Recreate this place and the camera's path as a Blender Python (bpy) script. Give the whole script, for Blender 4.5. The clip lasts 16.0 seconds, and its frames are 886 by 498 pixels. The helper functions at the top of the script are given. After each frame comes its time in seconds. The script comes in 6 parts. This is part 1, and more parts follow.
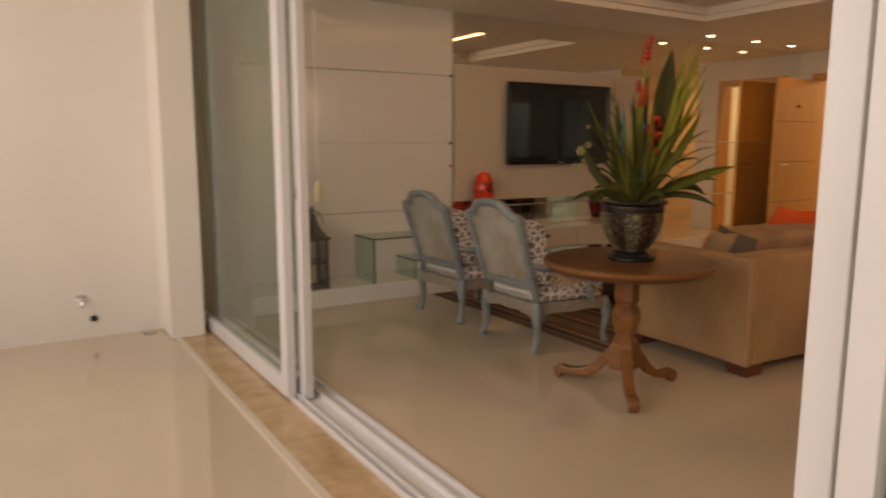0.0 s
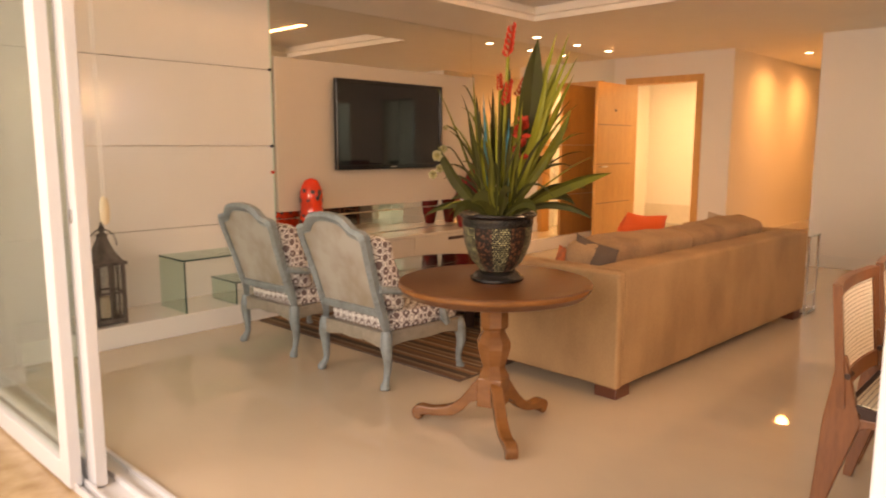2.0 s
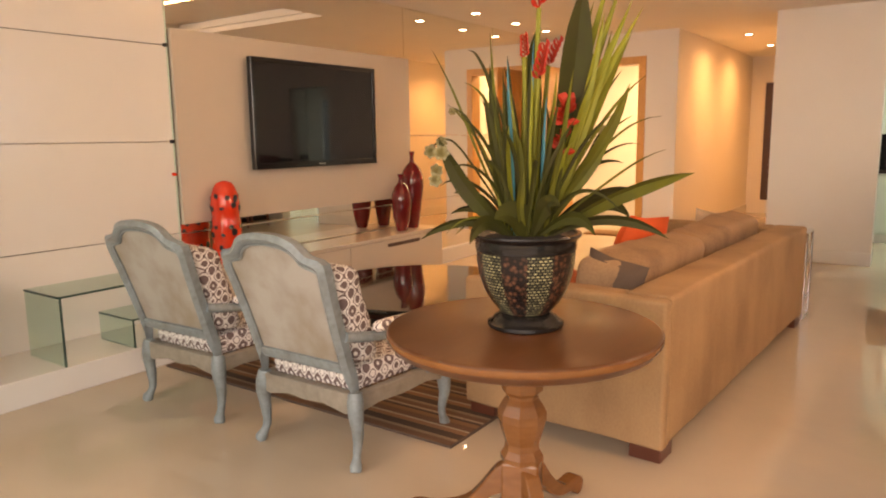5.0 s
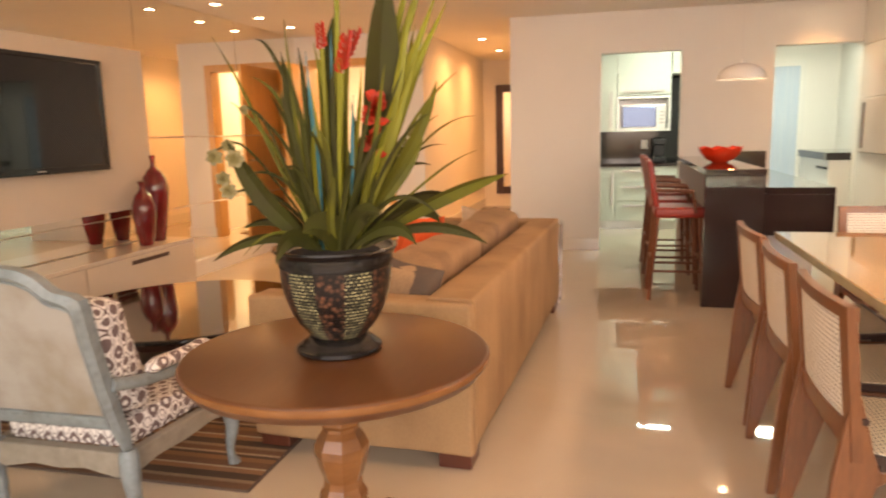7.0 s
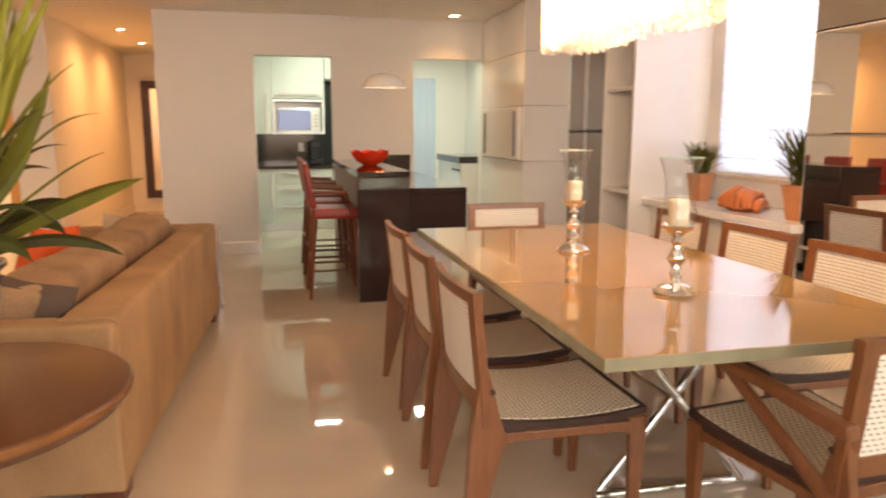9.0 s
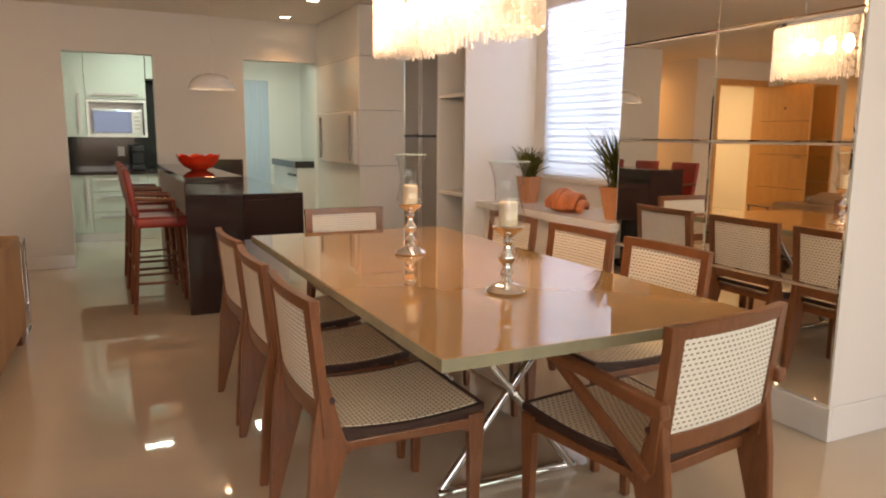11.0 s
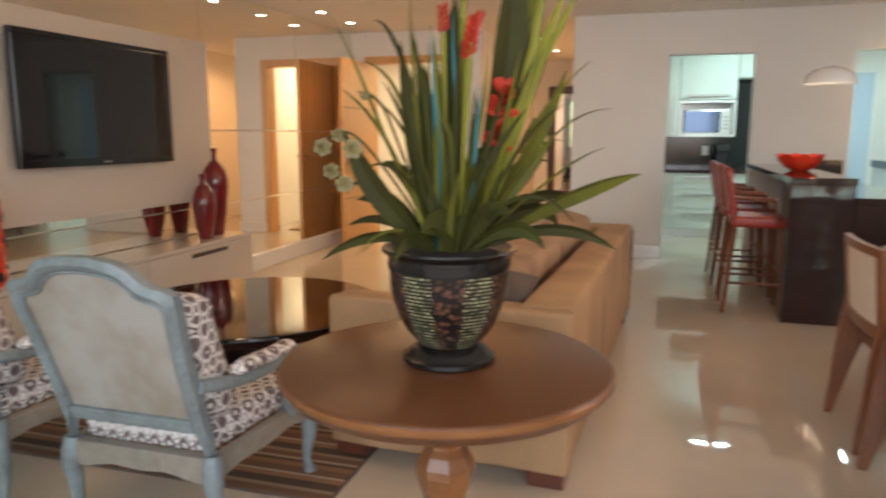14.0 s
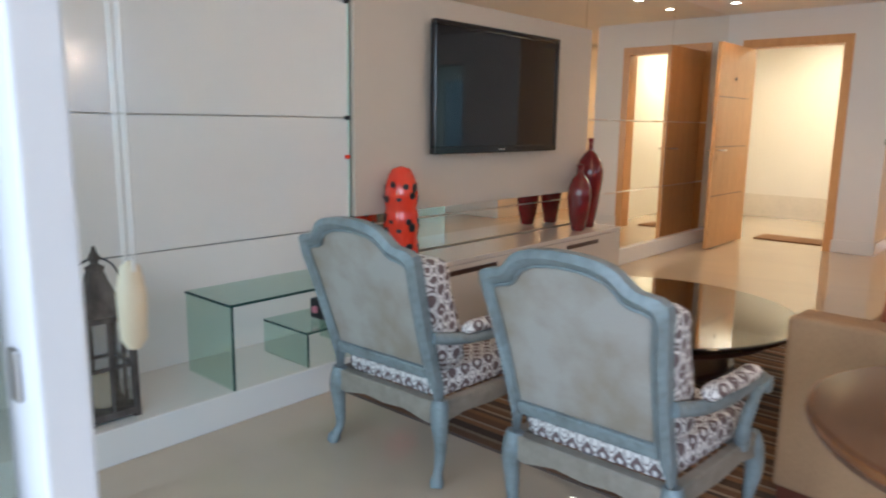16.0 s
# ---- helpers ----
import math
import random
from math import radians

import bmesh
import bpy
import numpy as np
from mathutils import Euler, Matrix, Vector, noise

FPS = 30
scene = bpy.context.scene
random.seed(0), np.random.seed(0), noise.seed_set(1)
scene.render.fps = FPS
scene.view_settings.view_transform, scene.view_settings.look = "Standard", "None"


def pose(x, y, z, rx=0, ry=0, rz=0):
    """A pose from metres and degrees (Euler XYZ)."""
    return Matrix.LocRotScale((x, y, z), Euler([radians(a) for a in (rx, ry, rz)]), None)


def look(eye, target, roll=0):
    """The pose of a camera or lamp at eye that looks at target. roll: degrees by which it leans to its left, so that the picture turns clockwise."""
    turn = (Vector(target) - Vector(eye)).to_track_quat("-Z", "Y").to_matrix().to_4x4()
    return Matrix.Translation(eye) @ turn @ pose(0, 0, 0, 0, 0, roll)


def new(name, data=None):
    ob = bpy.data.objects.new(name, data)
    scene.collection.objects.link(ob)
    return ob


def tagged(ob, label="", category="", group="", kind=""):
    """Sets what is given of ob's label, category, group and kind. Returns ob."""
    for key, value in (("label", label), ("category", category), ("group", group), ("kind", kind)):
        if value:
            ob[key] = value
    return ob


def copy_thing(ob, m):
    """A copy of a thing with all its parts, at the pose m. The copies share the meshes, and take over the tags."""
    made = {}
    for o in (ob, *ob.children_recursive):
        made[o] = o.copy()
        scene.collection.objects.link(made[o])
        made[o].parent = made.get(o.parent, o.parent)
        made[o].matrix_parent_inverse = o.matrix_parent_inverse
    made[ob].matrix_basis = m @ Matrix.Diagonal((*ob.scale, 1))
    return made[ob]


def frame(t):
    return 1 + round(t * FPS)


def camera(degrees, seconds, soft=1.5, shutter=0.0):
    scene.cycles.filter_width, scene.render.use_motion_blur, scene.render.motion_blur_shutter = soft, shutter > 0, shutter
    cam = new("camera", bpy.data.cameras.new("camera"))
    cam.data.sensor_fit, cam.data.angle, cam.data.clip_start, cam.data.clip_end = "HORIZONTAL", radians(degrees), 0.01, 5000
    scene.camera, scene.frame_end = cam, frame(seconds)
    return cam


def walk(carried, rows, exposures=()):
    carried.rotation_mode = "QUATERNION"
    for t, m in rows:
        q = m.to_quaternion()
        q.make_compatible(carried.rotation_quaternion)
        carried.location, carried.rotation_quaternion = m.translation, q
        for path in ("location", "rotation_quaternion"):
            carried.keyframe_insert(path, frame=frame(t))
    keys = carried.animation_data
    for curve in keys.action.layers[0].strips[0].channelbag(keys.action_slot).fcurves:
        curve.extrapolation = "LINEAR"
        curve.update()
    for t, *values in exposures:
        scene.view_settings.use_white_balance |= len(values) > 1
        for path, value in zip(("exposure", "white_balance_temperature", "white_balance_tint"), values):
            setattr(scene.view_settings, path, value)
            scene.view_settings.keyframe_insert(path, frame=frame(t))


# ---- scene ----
cam = camera(64.4, 16.0, 2.0, 0.5)
PATH = [
    (0, (0.407, 0.814, 1.269), (1.457, 2.49, 0.973), 0.1),
    (0.5, (0.453, 0.996, 1.266), (1.738, 2.5, 0.97), -0.0),
    (1, (0.507, 1.125, 1.266), (1.903, 2.526, 0.969), -0.1),
    (1.5, (0.612, 1.26, 1.275), (2.005, 2.663, 0.973), -0.0),
    (2, (0.686, 1.379, 1.276), (2.131, 2.731, 0.987), 0.1),
    (2.5, (0.687, 1.573, 1.279), (2.265, 2.77, 0.995), -1.4),
    (3, (0.746, 1.718, 1.279), (2.37, 2.842, 0.963), -0.8),
    (3.5, (0.877, 1.852, 1.28), (2.456, 3.04, 0.971), -0.8),
    (6, (1.251, 2.504, 1.286), (2.998, 3.417, 0.948), -0.8),
    (6.5, (1.255, 2.555, 1.291), (3.11, 3.225, 0.959), -0.9),
    (7, (1.302, 2.554, 1.29), (3.217, 3.028, 0.961), -1.3),
    (7.5, (1.312, 2.554, 1.286), (3.268, 2.8, 0.952), -0.8),
    (8, (1.313, 2.539, 1.29), (3.284, 2.551, 0.954), -0.4),
    (8.5, (1.317, 2.524, 1.293), (3.275, 2.295, 0.958), -0.2),
    (9, (1.326, 2.513, 1.292), (3.246, 2.064, 0.959), 0.1),
    (9.5, (1.326, 2.51, 1.296), (3.184, 1.846, 0.964), 0.5),
    (9.7, (1.335, 2.49, 1.288), (3.162, 1.744, 0.96), 0.7),
    (11.8, (1.336, 2.498, 1.293), (3.105, 1.619, 0.976), 0.5),
    (12, (1.318, 2.52, 1.303), (3.123, 1.721, 0.983), 0.4),
    (12.5, (1.316, 2.558, 1.303), (3.193, 1.941, 0.988), -0.0),
    (13, (1.313, 2.65, 1.315), (3.271, 2.385, 0.999), 0.6),
    (13.5, (1.357, 2.758, 1.283), (3.321, 2.969, 0.969), 0.9),
    (14, (1.4, 2.815, 1.269), (3.291, 3.38, 0.946), 0.1),
    (14.5, (1.42, 2.932, 1.29), (3.204, 3.768, 0.946), -0.0),
    (15, (1.424, 3.04, 1.305), (3.072, 4.118, 0.953), -0.1),
    (15.5, (1.433, 3.164, 1.291), (2.98, 4.381, 0.937), 0.3),
    (16, (1.406, 3.365, 1.255), (2.877, 4.673, 0.902), 0.8),
]
EXPOSURE = [(0.0, -1.03, 8800, 25), (0.5, -0.52, 9200, 27), (1.0, -0.17, 9500, 29), (1.5, 0.1, 9000, 28), (2.0, 0.16, 9200, 28), (3.5, 0.3, 8700, 27),
            (6.0, 0.35, 8200, 26), (7.0, 0.48, 8100, 26), (8.5, 0.28, 8000, 25), (9.0, 0.2, 8000, 25), (9.5, 0.05, 7900, 24), (12.0, -0.48, 7300, 20),
            (13.0, -0.4, 6800, 17), (13.5, -0.12, 6400, 15), (14.5, 0.14, 5700, 12), (15.5, 0.12, 5250, 10), (16.0, 0.05, 5050, 8)]
walk(cam, [(t, look(eye, target, roll)) for t, eye, target, roll in PATH], EXPOSURE)

# ---- light ----
world = bpy.data.worlds.new("sky")
scene.world = world
world.use_nodes = True
wn = world.node_tree.nodes
sky = wn.new("ShaderNodeTexSky")
sky.sky_type, sky.sun_disc = "NISHITA", False
sky.sun_elevation, sky.sun_rotation = radians(28), radians(250)
wn["Background"].inputs[1].default_value = 0.15
world.node_tree.links.new(sky.outputs[0], wn["Background"].inputs[0])


def lamp(name, kind, where, power, colour, target=None, size=0.1, angle=100, blend=0.6):
    d = bpy.data.lights.new(name, kind)
    d.energy, d.color = power, colour
    if kind == "AREA":
        d.shape, d.size, d.size_y = "RECTANGLE", size[0], size[1]
    elif kind == "SUN":
        d.angle = radians(size)
    else:
        d.shadow_soft_size = size
    if kind == "SPOT":
        d.spot_size, d.spot_blend = radians(angle), blend
    ob = new(name, d)
    ob.matrix_world = look(where, target) if target else pose(*where)
    return ob


WARM, AMBER, COOL = (1.0, 0.57, 0.24), (1.0, 0.50, 0.17), (0.72, 1.0, 0.92)
CEIL = 2.45
lamp("sun", "SUN", (0, 0, 8), 0.7, (1.0, 0.93, 0.85), (3, -1.2, 5.6), 20)
LIVING_SPOTS = [(7.15, 6.03), (7.95, 6.03), (8.65, 6.03)]
CORRIDOR_SPOTS = [(10.5, 4.25), (11.85, 4.25)]
DINING_SPOTS = [(8.6, 0.70), (7.6, 0.70)]
for x, y in LIVING_SPOTS:
    lamp("living_spot", "SPOT", (x, y, CEIL - 0.03), 26, WARM, (x, y, 0), 0.03, 110)
for x, y in CORRIDOR_SPOTS:
    lamp("corridor_spot", "SPOT", (x, y, CEIL - 0.03), 70, AMBER, (x, y + 0.15, 0), 0.08, 165, 1.0)
for x, y in DINING_SPOTS:
    lamp("dining_spot", "SPOT", (x, y, CEIL - 0.03), 22, WARM, (x, y, 0), 0.03, 110, 1.0)
for x in (3.70, 4.15, 4.60):
    lamp("chandelier_light", "POINT", (x, 1.1, 1.90), 22, (1.0, 0.68, 0.42), None, 0.03)
lamp("balcony_daylight", "AREA", (-1.18, 1.4, 1.85), 185, (0.86, 0.93, 1.0), (2.0, 1.4, 1.55), (8.6, 1.5))
lamp("pendant_light", "SPOT", (7.10, 1.65, 1.67), 14, WARM, (7.10, 1.65, 0), 0.04, 130)
# added lamp with no known source, gives the entrance hall its warm light
lamp("hall_fill", "AREA", (10.9, 5.6, 2.35), 36, (1.0, 0.73, 0.34), (10.9, 5.6, 0), (0.8, 0.8))
lamp("kitchen_light", "AREA", (9.97, 2.02, 2.40), 14, COOL, (9.97, 2.02, 0), (0.04, 0.4))
# added lamp, source not known: brightens the service passage
lamp("service_fill", "AREA", (9.9, 0.7, 2.40), 24, COOL, (9.9, 0.7, 0), (0.6, 0.3))
lamp("window_daylight", "AREA", (5.45, -0.90, 1.65), 32, (0.80, 0.90, 1.0), (5.45, 2, 1.3), (1.4, 1.3))


# ---- materials ----
def material(name, colour, rough=0.5, metal=0.0, grain=0.0, scale=40.0, bump=0.0, blotch=0.0, blotch_scale=3.0,
             stretch=(1, 1, 1), tint=None, coat=0.0, spread=0.0):
    """A surface with colour variation at two scales and fine relief."""
    m = bpy.data.materials.new(name)
    m.use_nodes = True
    n, l = m.node_tree.nodes, m.node_tree.links
    b = n["Principled BSDF"]
    b.inputs["Roughness"].default_value, b.inputs["Metallic"].default_value = rough, metal
    b.inputs["Coat Weight"].default_value = coat
    b.inputs["Coat Roughness"].default_value = 0.08
    co = n.new("ShaderNodeTexCoord")
    mp = n.new("ShaderNodeMapping")
    mp.inputs["Scale"].default_value = stretch
    l.new(co.outputs["Object"], mp.inputs["Vector"])
    base = n.new("ShaderNodeMix")
    base.data_type = "RGBA"
    t = tint or tuple(c * 0.7 for c in colour)
    base.inputs[6].default_value, base.inputs[7].default_value = (*colour, 1), (*t, 1)
    fine = n.new("ShaderNodeTexNoise")
    fine.inputs["Scale"].default_value, fine.inputs["Detail"].default_value = scale, 6
    big = n.new("ShaderNodeTexNoise")
    big.inputs["Scale"].default_value, big.inputs["Detail"].default_value = blotch_scale, 4
    for tex in (fine, big):
        l.new(mp.outputs[0], tex.inputs["Vector"])
    s1 = n.new("ShaderNodeMapRange")
    s1.inputs[1].default_value, s1.inputs[2].default_value = 0.35, 0.7
    s1.inputs[3].default_value, s1.inputs[4].default_value = 0.0, grain
    s2 = n.new("ShaderNodeMapRange")
    s2.inputs[1].default_value, s2.inputs[2].default_value = 0.4, 0.68
    s2.inputs[3].default_value, s2.inputs[4].default_value = 0.0, blotch
    l.new(fine.outputs[0], s1.inputs[0])
    l.new(big.outputs[0], s2.inputs[0])
    add = n.new("ShaderNodeMath")
    add.use_clamp = True
    l.new(s1.outputs[0], add.inputs[0])
    l.new(s2.outputs[0], add.inputs[1])
    last = add.outputs[0]
    if spread:
        info = n.new("ShaderNodeObjectInfo")
        mul = n.new("ShaderNodeMath")
        mul.operation = "MULTIPLY"
        mul.inputs[1].default_value = spread
        l.new(info.outputs["Random"], mul.inputs[0])
        more = n.new("ShaderNodeMath")
        more.use_clamp = True
        l.new(last, more.inputs[0])
        l.new(mul.outputs[0], more.inputs[1])
        last = more.outputs[0]
    l.new(last, base.inputs[0])
    l.new(base.outputs[2], b.inputs["Base Color"])
    if bump:
        bp = n.new("ShaderNodeBump")
        bp.inputs["Strength"].default_value, bp.inputs["Distance"].default_value = bump, 0.004
        l.new(fine.outputs[0], bp.inputs["Height"])
        l.new(bp.outputs[0], b.inputs["Normal"])
    return m


def glow(name, colour, strength):
    m = bpy.data.materials.new(name)
    m.use_nodes = True
    b = m.node_tree.nodes["Principled BSDF"]
    b.inputs["Base Color"].default_value = (*colour, 1)
    b.inputs["Emission Color"].default_value, b.inputs["Emission Strength"].default_value = (*colour, 1), strength
    return m


def glass_sheet(name, colour=(0.93, 0.97, 0.95), rough=0.0, least=0.04, most=0.6):
    """Thin clear pane: lets light straight through, with a weak mirror image."""
    m = bpy.data.materials.new(name)
    m.use_nodes = True
    n, l = m.node_tree.nodes, m.node_tree.links
    n.remove(n["Principled BSDF"])
    tr, gl, mix, lw = (n.new("ShaderNodeBsdfTransparent"), n.new("ShaderNodeBsdfGlossy"), n.new("ShaderNodeMixShader"), n.new("ShaderNodeLayerWeight"))
    pw, sc = n.new("ShaderNodeMath"), n.new("ShaderNodeMapRange")
    tr.inputs[0].default_value = (*colour, 1)
    gl.inputs["Roughness"].default_value = rough
    pw.operation, pw.inputs[1].default_value = "POWER", 4.0
    sc.inputs[3].default_value, sc.inputs[4].default_value = least, most
    l.new(lw.outputs["Facing"], pw.inputs[0])
    l.new(pw.outputs[0], sc.inputs[0])
    l.new(sc.outputs[0], mix.inputs[0])
    l.new(tr.outputs[0], mix.inputs[1])
    l.new(gl.outputs[0], mix.inputs[2])
    l.new(mix.outputs[0], n["Material Output"].inputs[0])
    return m


WHITE_PAINT = material("white_wall_paint", (0.78, 0.75, 0.70), 0.55, grain=0.06, scale=60, blotch=0.10, blotch_scale=1.5, bump=0.08, tint=(0.62, 0.58, 0.52))
CREAM_PAINT = material("cream_wall_paint", (0.74, 0.68, 0.60), 0.5, grain=0.05, scale=60, blotch=0.10, blotch_scale=1.2, bump=0.08)
CEILING_PAINT = material("ceiling_paint", (0.86, 0.83, 0.78), 0.7, grain=0.04, scale=50, blotch=0.06, bump=0.05)
LACQUER = material("white_lacquered_panel", (0.80, 0.78, 0.74), 0.18, grain=0.02, scale=20, blotch=0.04, coat=0.4)
PANEL = material("taupe_lacquered_panel", (0.60, 0.52, 0.43), 0.32, grain=0.03, scale=30, blotch=0.05)
FLOOR = material("polished_cream_porcelain", (0.555, 0.455, 0.34), 0.025, grain=0.06, scale=9, blotch=0.30, blotch_scale=1.3, tint=(0.47, 0.39, 0.31), stretch=(1, 0.45, 1))
FLOOR.node_tree.nodes["Principled BSDF"].inputs["Specular IOR Level"].default_value = 0.8
for _k in FLOOR.node_tree.nodes:
    if _k.bl_idname == "ShaderNodeTexNoise":
        _k.inputs["Distortion"].default_value = 1.6
STONE = material("beige_marble_sill", (0.55, 0.40, 0.24), 0.25, grain=0.35, scale=14, blotch=0.6, blotch_scale=5, tint=(0.34, 0.21, 0.10))
STONE_PALE = material("pale_stone_strip", (0.66, 0.58, 0.48), 0.3, grain=0.2, scale=30, blotch=0.2)
ALU = material("white_powder_coated_aluminium", (0.66, 0.66, 0.67), 0.35, grain=0.03, scale=80, blotch=0.04)
DOOR_WOOD = material("honey_veneer", (0.68, 0.37, 0.13), 0.34, grain=0.5, scale=22, blotch=0.25, blotch_scale=2, stretch=(6, 6, 0.5), tint=(0.46, 0.21, 0.06), bump=0.05)
TABLE_WOOD = material("polished_cherry_wood", (0.120, 0.044, 0.015), 0.29, grain=0.28, scale=9, blotch=0.3, blotch_scale=2.5, stretch=(1, 6, 6), tint=(0.085, 0.027, 0.010))
EDGE_WOOD = material("honey_brown_turned_wood", (0.235, 0.095, 0.030), 0.26, grain=0.3, scale=12, blotch=0.4, blotch_scale=6, stretch=(1, 1, 3), tint=(0.145, 0.052, 0.017))
CHAIR_WOOD = material("oiled_walnut_brown", (0.225, 0.080, 0.029), 0.32, grain=0.5, scale=20, blotch=0.3, stretch=(5, 5, 0.8), tint=(0.13, 0.042, 0.015), bump=0.05, coat=0.15)
SUEDE = material("tan_microsuede", (0.415, 0.25, 0.125), 0.92, grain=0.25, scale=120, blotch=0.75, blotch_scale=3, tint=(0.265, 0.15, 0.075), bump=0.15, stretch=(1, 1, 0.55))
DARK_SUEDE = material("grey_brown_suede", (0.115, 0.075, 0.052), 0.9, grain=0.3, scale=100, blotch=0.4, tint=(0.08, 0.06, 0.05), bump=0.15)
ORANGE_CLOTH = material("orange_cushion_cloth", (0.72, 0.10, 0.02), 0.8, grain=0.3, scale=150, blotch=0.2, bump=0.2)
MIRROR = bpy.data.materials.new("mirror_glass")
MIRROR.use_nodes = True
MIRROR.node_tree.nodes["Principled BSDF"].inputs["Metallic"].default_value = 1.0
MIRROR.node_tree.nodes["Principled BSDF"].inputs["Roughness"].default_value = 0.015
MIRROR.node_tree.nodes["Principled BSDF"].inputs["Base Color"].default_value = (0.90, 0.87, 0.80, 1)
PANE = glass_sheet("clear_door_glass", (0.88, 0.93, 0.90))
BLACK_GLOSS = material("black_gloss_plastic", (0.008, 0.008, 0.009), 0.12, grain=0.02, scale=30)
BLACK_MATT = material("black_plastic", (0.012, 0.012, 0.013), 0.4, grain=0.1, scale=80)
ESPRESSO = material("dark_espresso_stone", (0.034, 0.019, 0.018), 0.05, grain=0.12, scale=90, blotch=0.25, tint=(0.024, 0.014, 0.014), coat=0.2)
LAMP_GLOW = glow("warm_lamp_glow", (1.0, 0.86, 0.62), 18)
COOL_GLOW = glow("cool_lamp_glow", (0.9, 1.0, 0.95), 12)


# ---- mesh helpers ----
def bm_box(bm, lo, hi, bevel=0.0, seg=2, m=None):
    r = bmesh.ops.create_cube(bm, size=1.0)
    vs = r["verts"]
    lo, hi = Vector(lo), Vector(hi)
    for v in vs:
        v.co = Vector([(a + b) / 2 + c * (b - a) for a, b, c in zip(lo, hi, v.co)])
    if bevel:
        es = list({e for v in vs for e in v.link_edges})
        vs = bmesh.ops.bevel(bm, geom=es, offset=bevel, segments=seg, profile=0.5, affect="EDGES")["verts"] + vs
        vs = list({v for v in vs if v.is_valid})
    if m is not None:
        bmesh.ops.transform(bm, matrix=m, verts=vs)
    return vs


def box(lo, hi, bevel=0.0, seg=2):
    bm = bmesh.new()
    bm_box(bm, lo, hi, bevel, seg)
    return bm


def boxes(items, bevel=0.0, seg=1):
    bm = bmesh.new()
    for lo, hi in items:
        bm_box(bm, lo, hi, bevel, seg)
    return bm


def lathe(profile, seg=32, facets=None, wobble=None):
    """A turned shape from (radius, height) pairs; ends are closed."""
    bm = bmesh.new()
    rings = []
    k = facets or seg
    for r, z in profile:
        rings.append([bm.verts.new((r * math.cos(2 * math.pi * i / k), r * math.sin(2 * math.pi * i / k),
                                    z + (wobble(i, k, r) if wobble else 0))) for i in range(k)])
    for a, b in zip(rings, rings[1:]):
        for i in range(k):
            bm.faces.new((a[i], a[(i + 1) % k], b[(i + 1) % k], b[i]))
    bm.faces.new(list(reversed(rings[0])))
    bm.faces.new(rings[-1])
    bmesh.ops.remove_doubles(bm, verts=bm.verts, dist=1e-5)
    return bm


def tube(points, radii, seg=10, bm=None, flat=1.0):
    """A round or flattened bar along a line of points."""
    bm = bm or bmesh.new()
    pts = [Vector(p) for p in points]
    rings = []
    up = None
    for i, p in enumerate(pts):
        d = (pts[min(i + 1, len(pts) - 1)] - pts[max(i - 1, 0)]).normalized()
        if up is None:
            up = Vector((0, 0, 1)) if abs(d.z) < 0.9 else Vector((0, 1, 0))
        a = d.cross(up).normalized()
        b = a.cross(d).normalized()
        up = b
        r = radii[i] if hasattr(radii, "__len__") else radii
        rings.append([bm.verts.new(p + a * (r * math.cos(2 * math.pi * k / seg)) + b * (r * flat * math.sin(2 * math.pi * k / seg))) for k in range(seg)])
    for a, b in zip(rings, rings[1:]):
        for k in range(seg):
            bm.faces.new((a[k], a[(k + 1) % seg], b[(k + 1) % seg], b[k]))
    bm.faces.new(list(reversed(rings[0])))
    bm.faces.new(rings[-1])
    return bm


def curve_points(ctrl, n=6):
    """A smooth line through the given points."""
    p = [Vector(c) for c in ctrl]
    out = []
    for i in range(len(p) - 1):
        a, b, c, d = p[max(i - 1, 0)], p[i], p[i + 1], p[min(i + 2, len(p) - 1)]
        for k in range(n):
            t = k / n
            out.append(0.5 * ((2 * b) + (c - a) * t + (2 * a - 5 * b + 4 * c - d) * t * t + (3 * b - a - 3 * c + d) * t ** 3))
    return out + [p[-1]]


def prism(outline, axis, lo, hi, bevel=0.0):
    """A flat outline pushed through along one axis: 'x' (outline is y, z), 'y' (x, z) or 'z' (x, y)."""
    bm = bmesh.new()
    put = {"x": lambda a, b, t: (t, a, b), "y": lambda a, b, t: (a, t, b), "z": lambda a, b, t: (a, b, t)}[axis]
    f = bm.faces.new([bm.verts.new(put(a, b, lo)) for a, b in outline])
    r = bmesh.ops.extrude_face_region(bm, geom=[f])
    vec = Vector(put(0, 0, hi - lo))
    bmesh.ops.translate(bm, vec=vec, verts=[v for v in r["geom"] if isinstance(v, bmesh.types.BMVert)])
    if bevel:
        es = [e for e in bm.edges if e.calc_face_angle(0) > 1.0]
        bmesh.ops.bevel(bm, geom=es, offset=bevel, segments=2, profile=0.5, affect="EDGES")
    return bm


def solid(name, bm, mat, smooth=False):
    bmesh.ops.recalc_face_normals(bm, faces=bm.faces)
    me = bpy.data.meshes.new(name)
    bm.to_mesh(me)
    bm.free()
    me.materials.append(mat)
    for p in me.polygons:
        p.use_smooth = smooth
    if smooth:
        me.set_sharp_from_angle(angle=radians(40))
    return new(name, me)


def part(name, bm, mat, parent, label="", smooth=False, at=None):
    ob = solid(name, bm, mat, smooth)
    ob.parent = parent
    if at is not None:
        ob.matrix_basis = at
    if label:
        ob["label"] = label
    return ob


def thing(name, label, category, where=(0, 0, 0), turn=0.0, group=""):
    ob = new(name)
    ob.empty_display_size = 0.1
    ob.matrix_basis = pose(*where, 0, 0, turn)
    return tagged(ob, label, category, group)


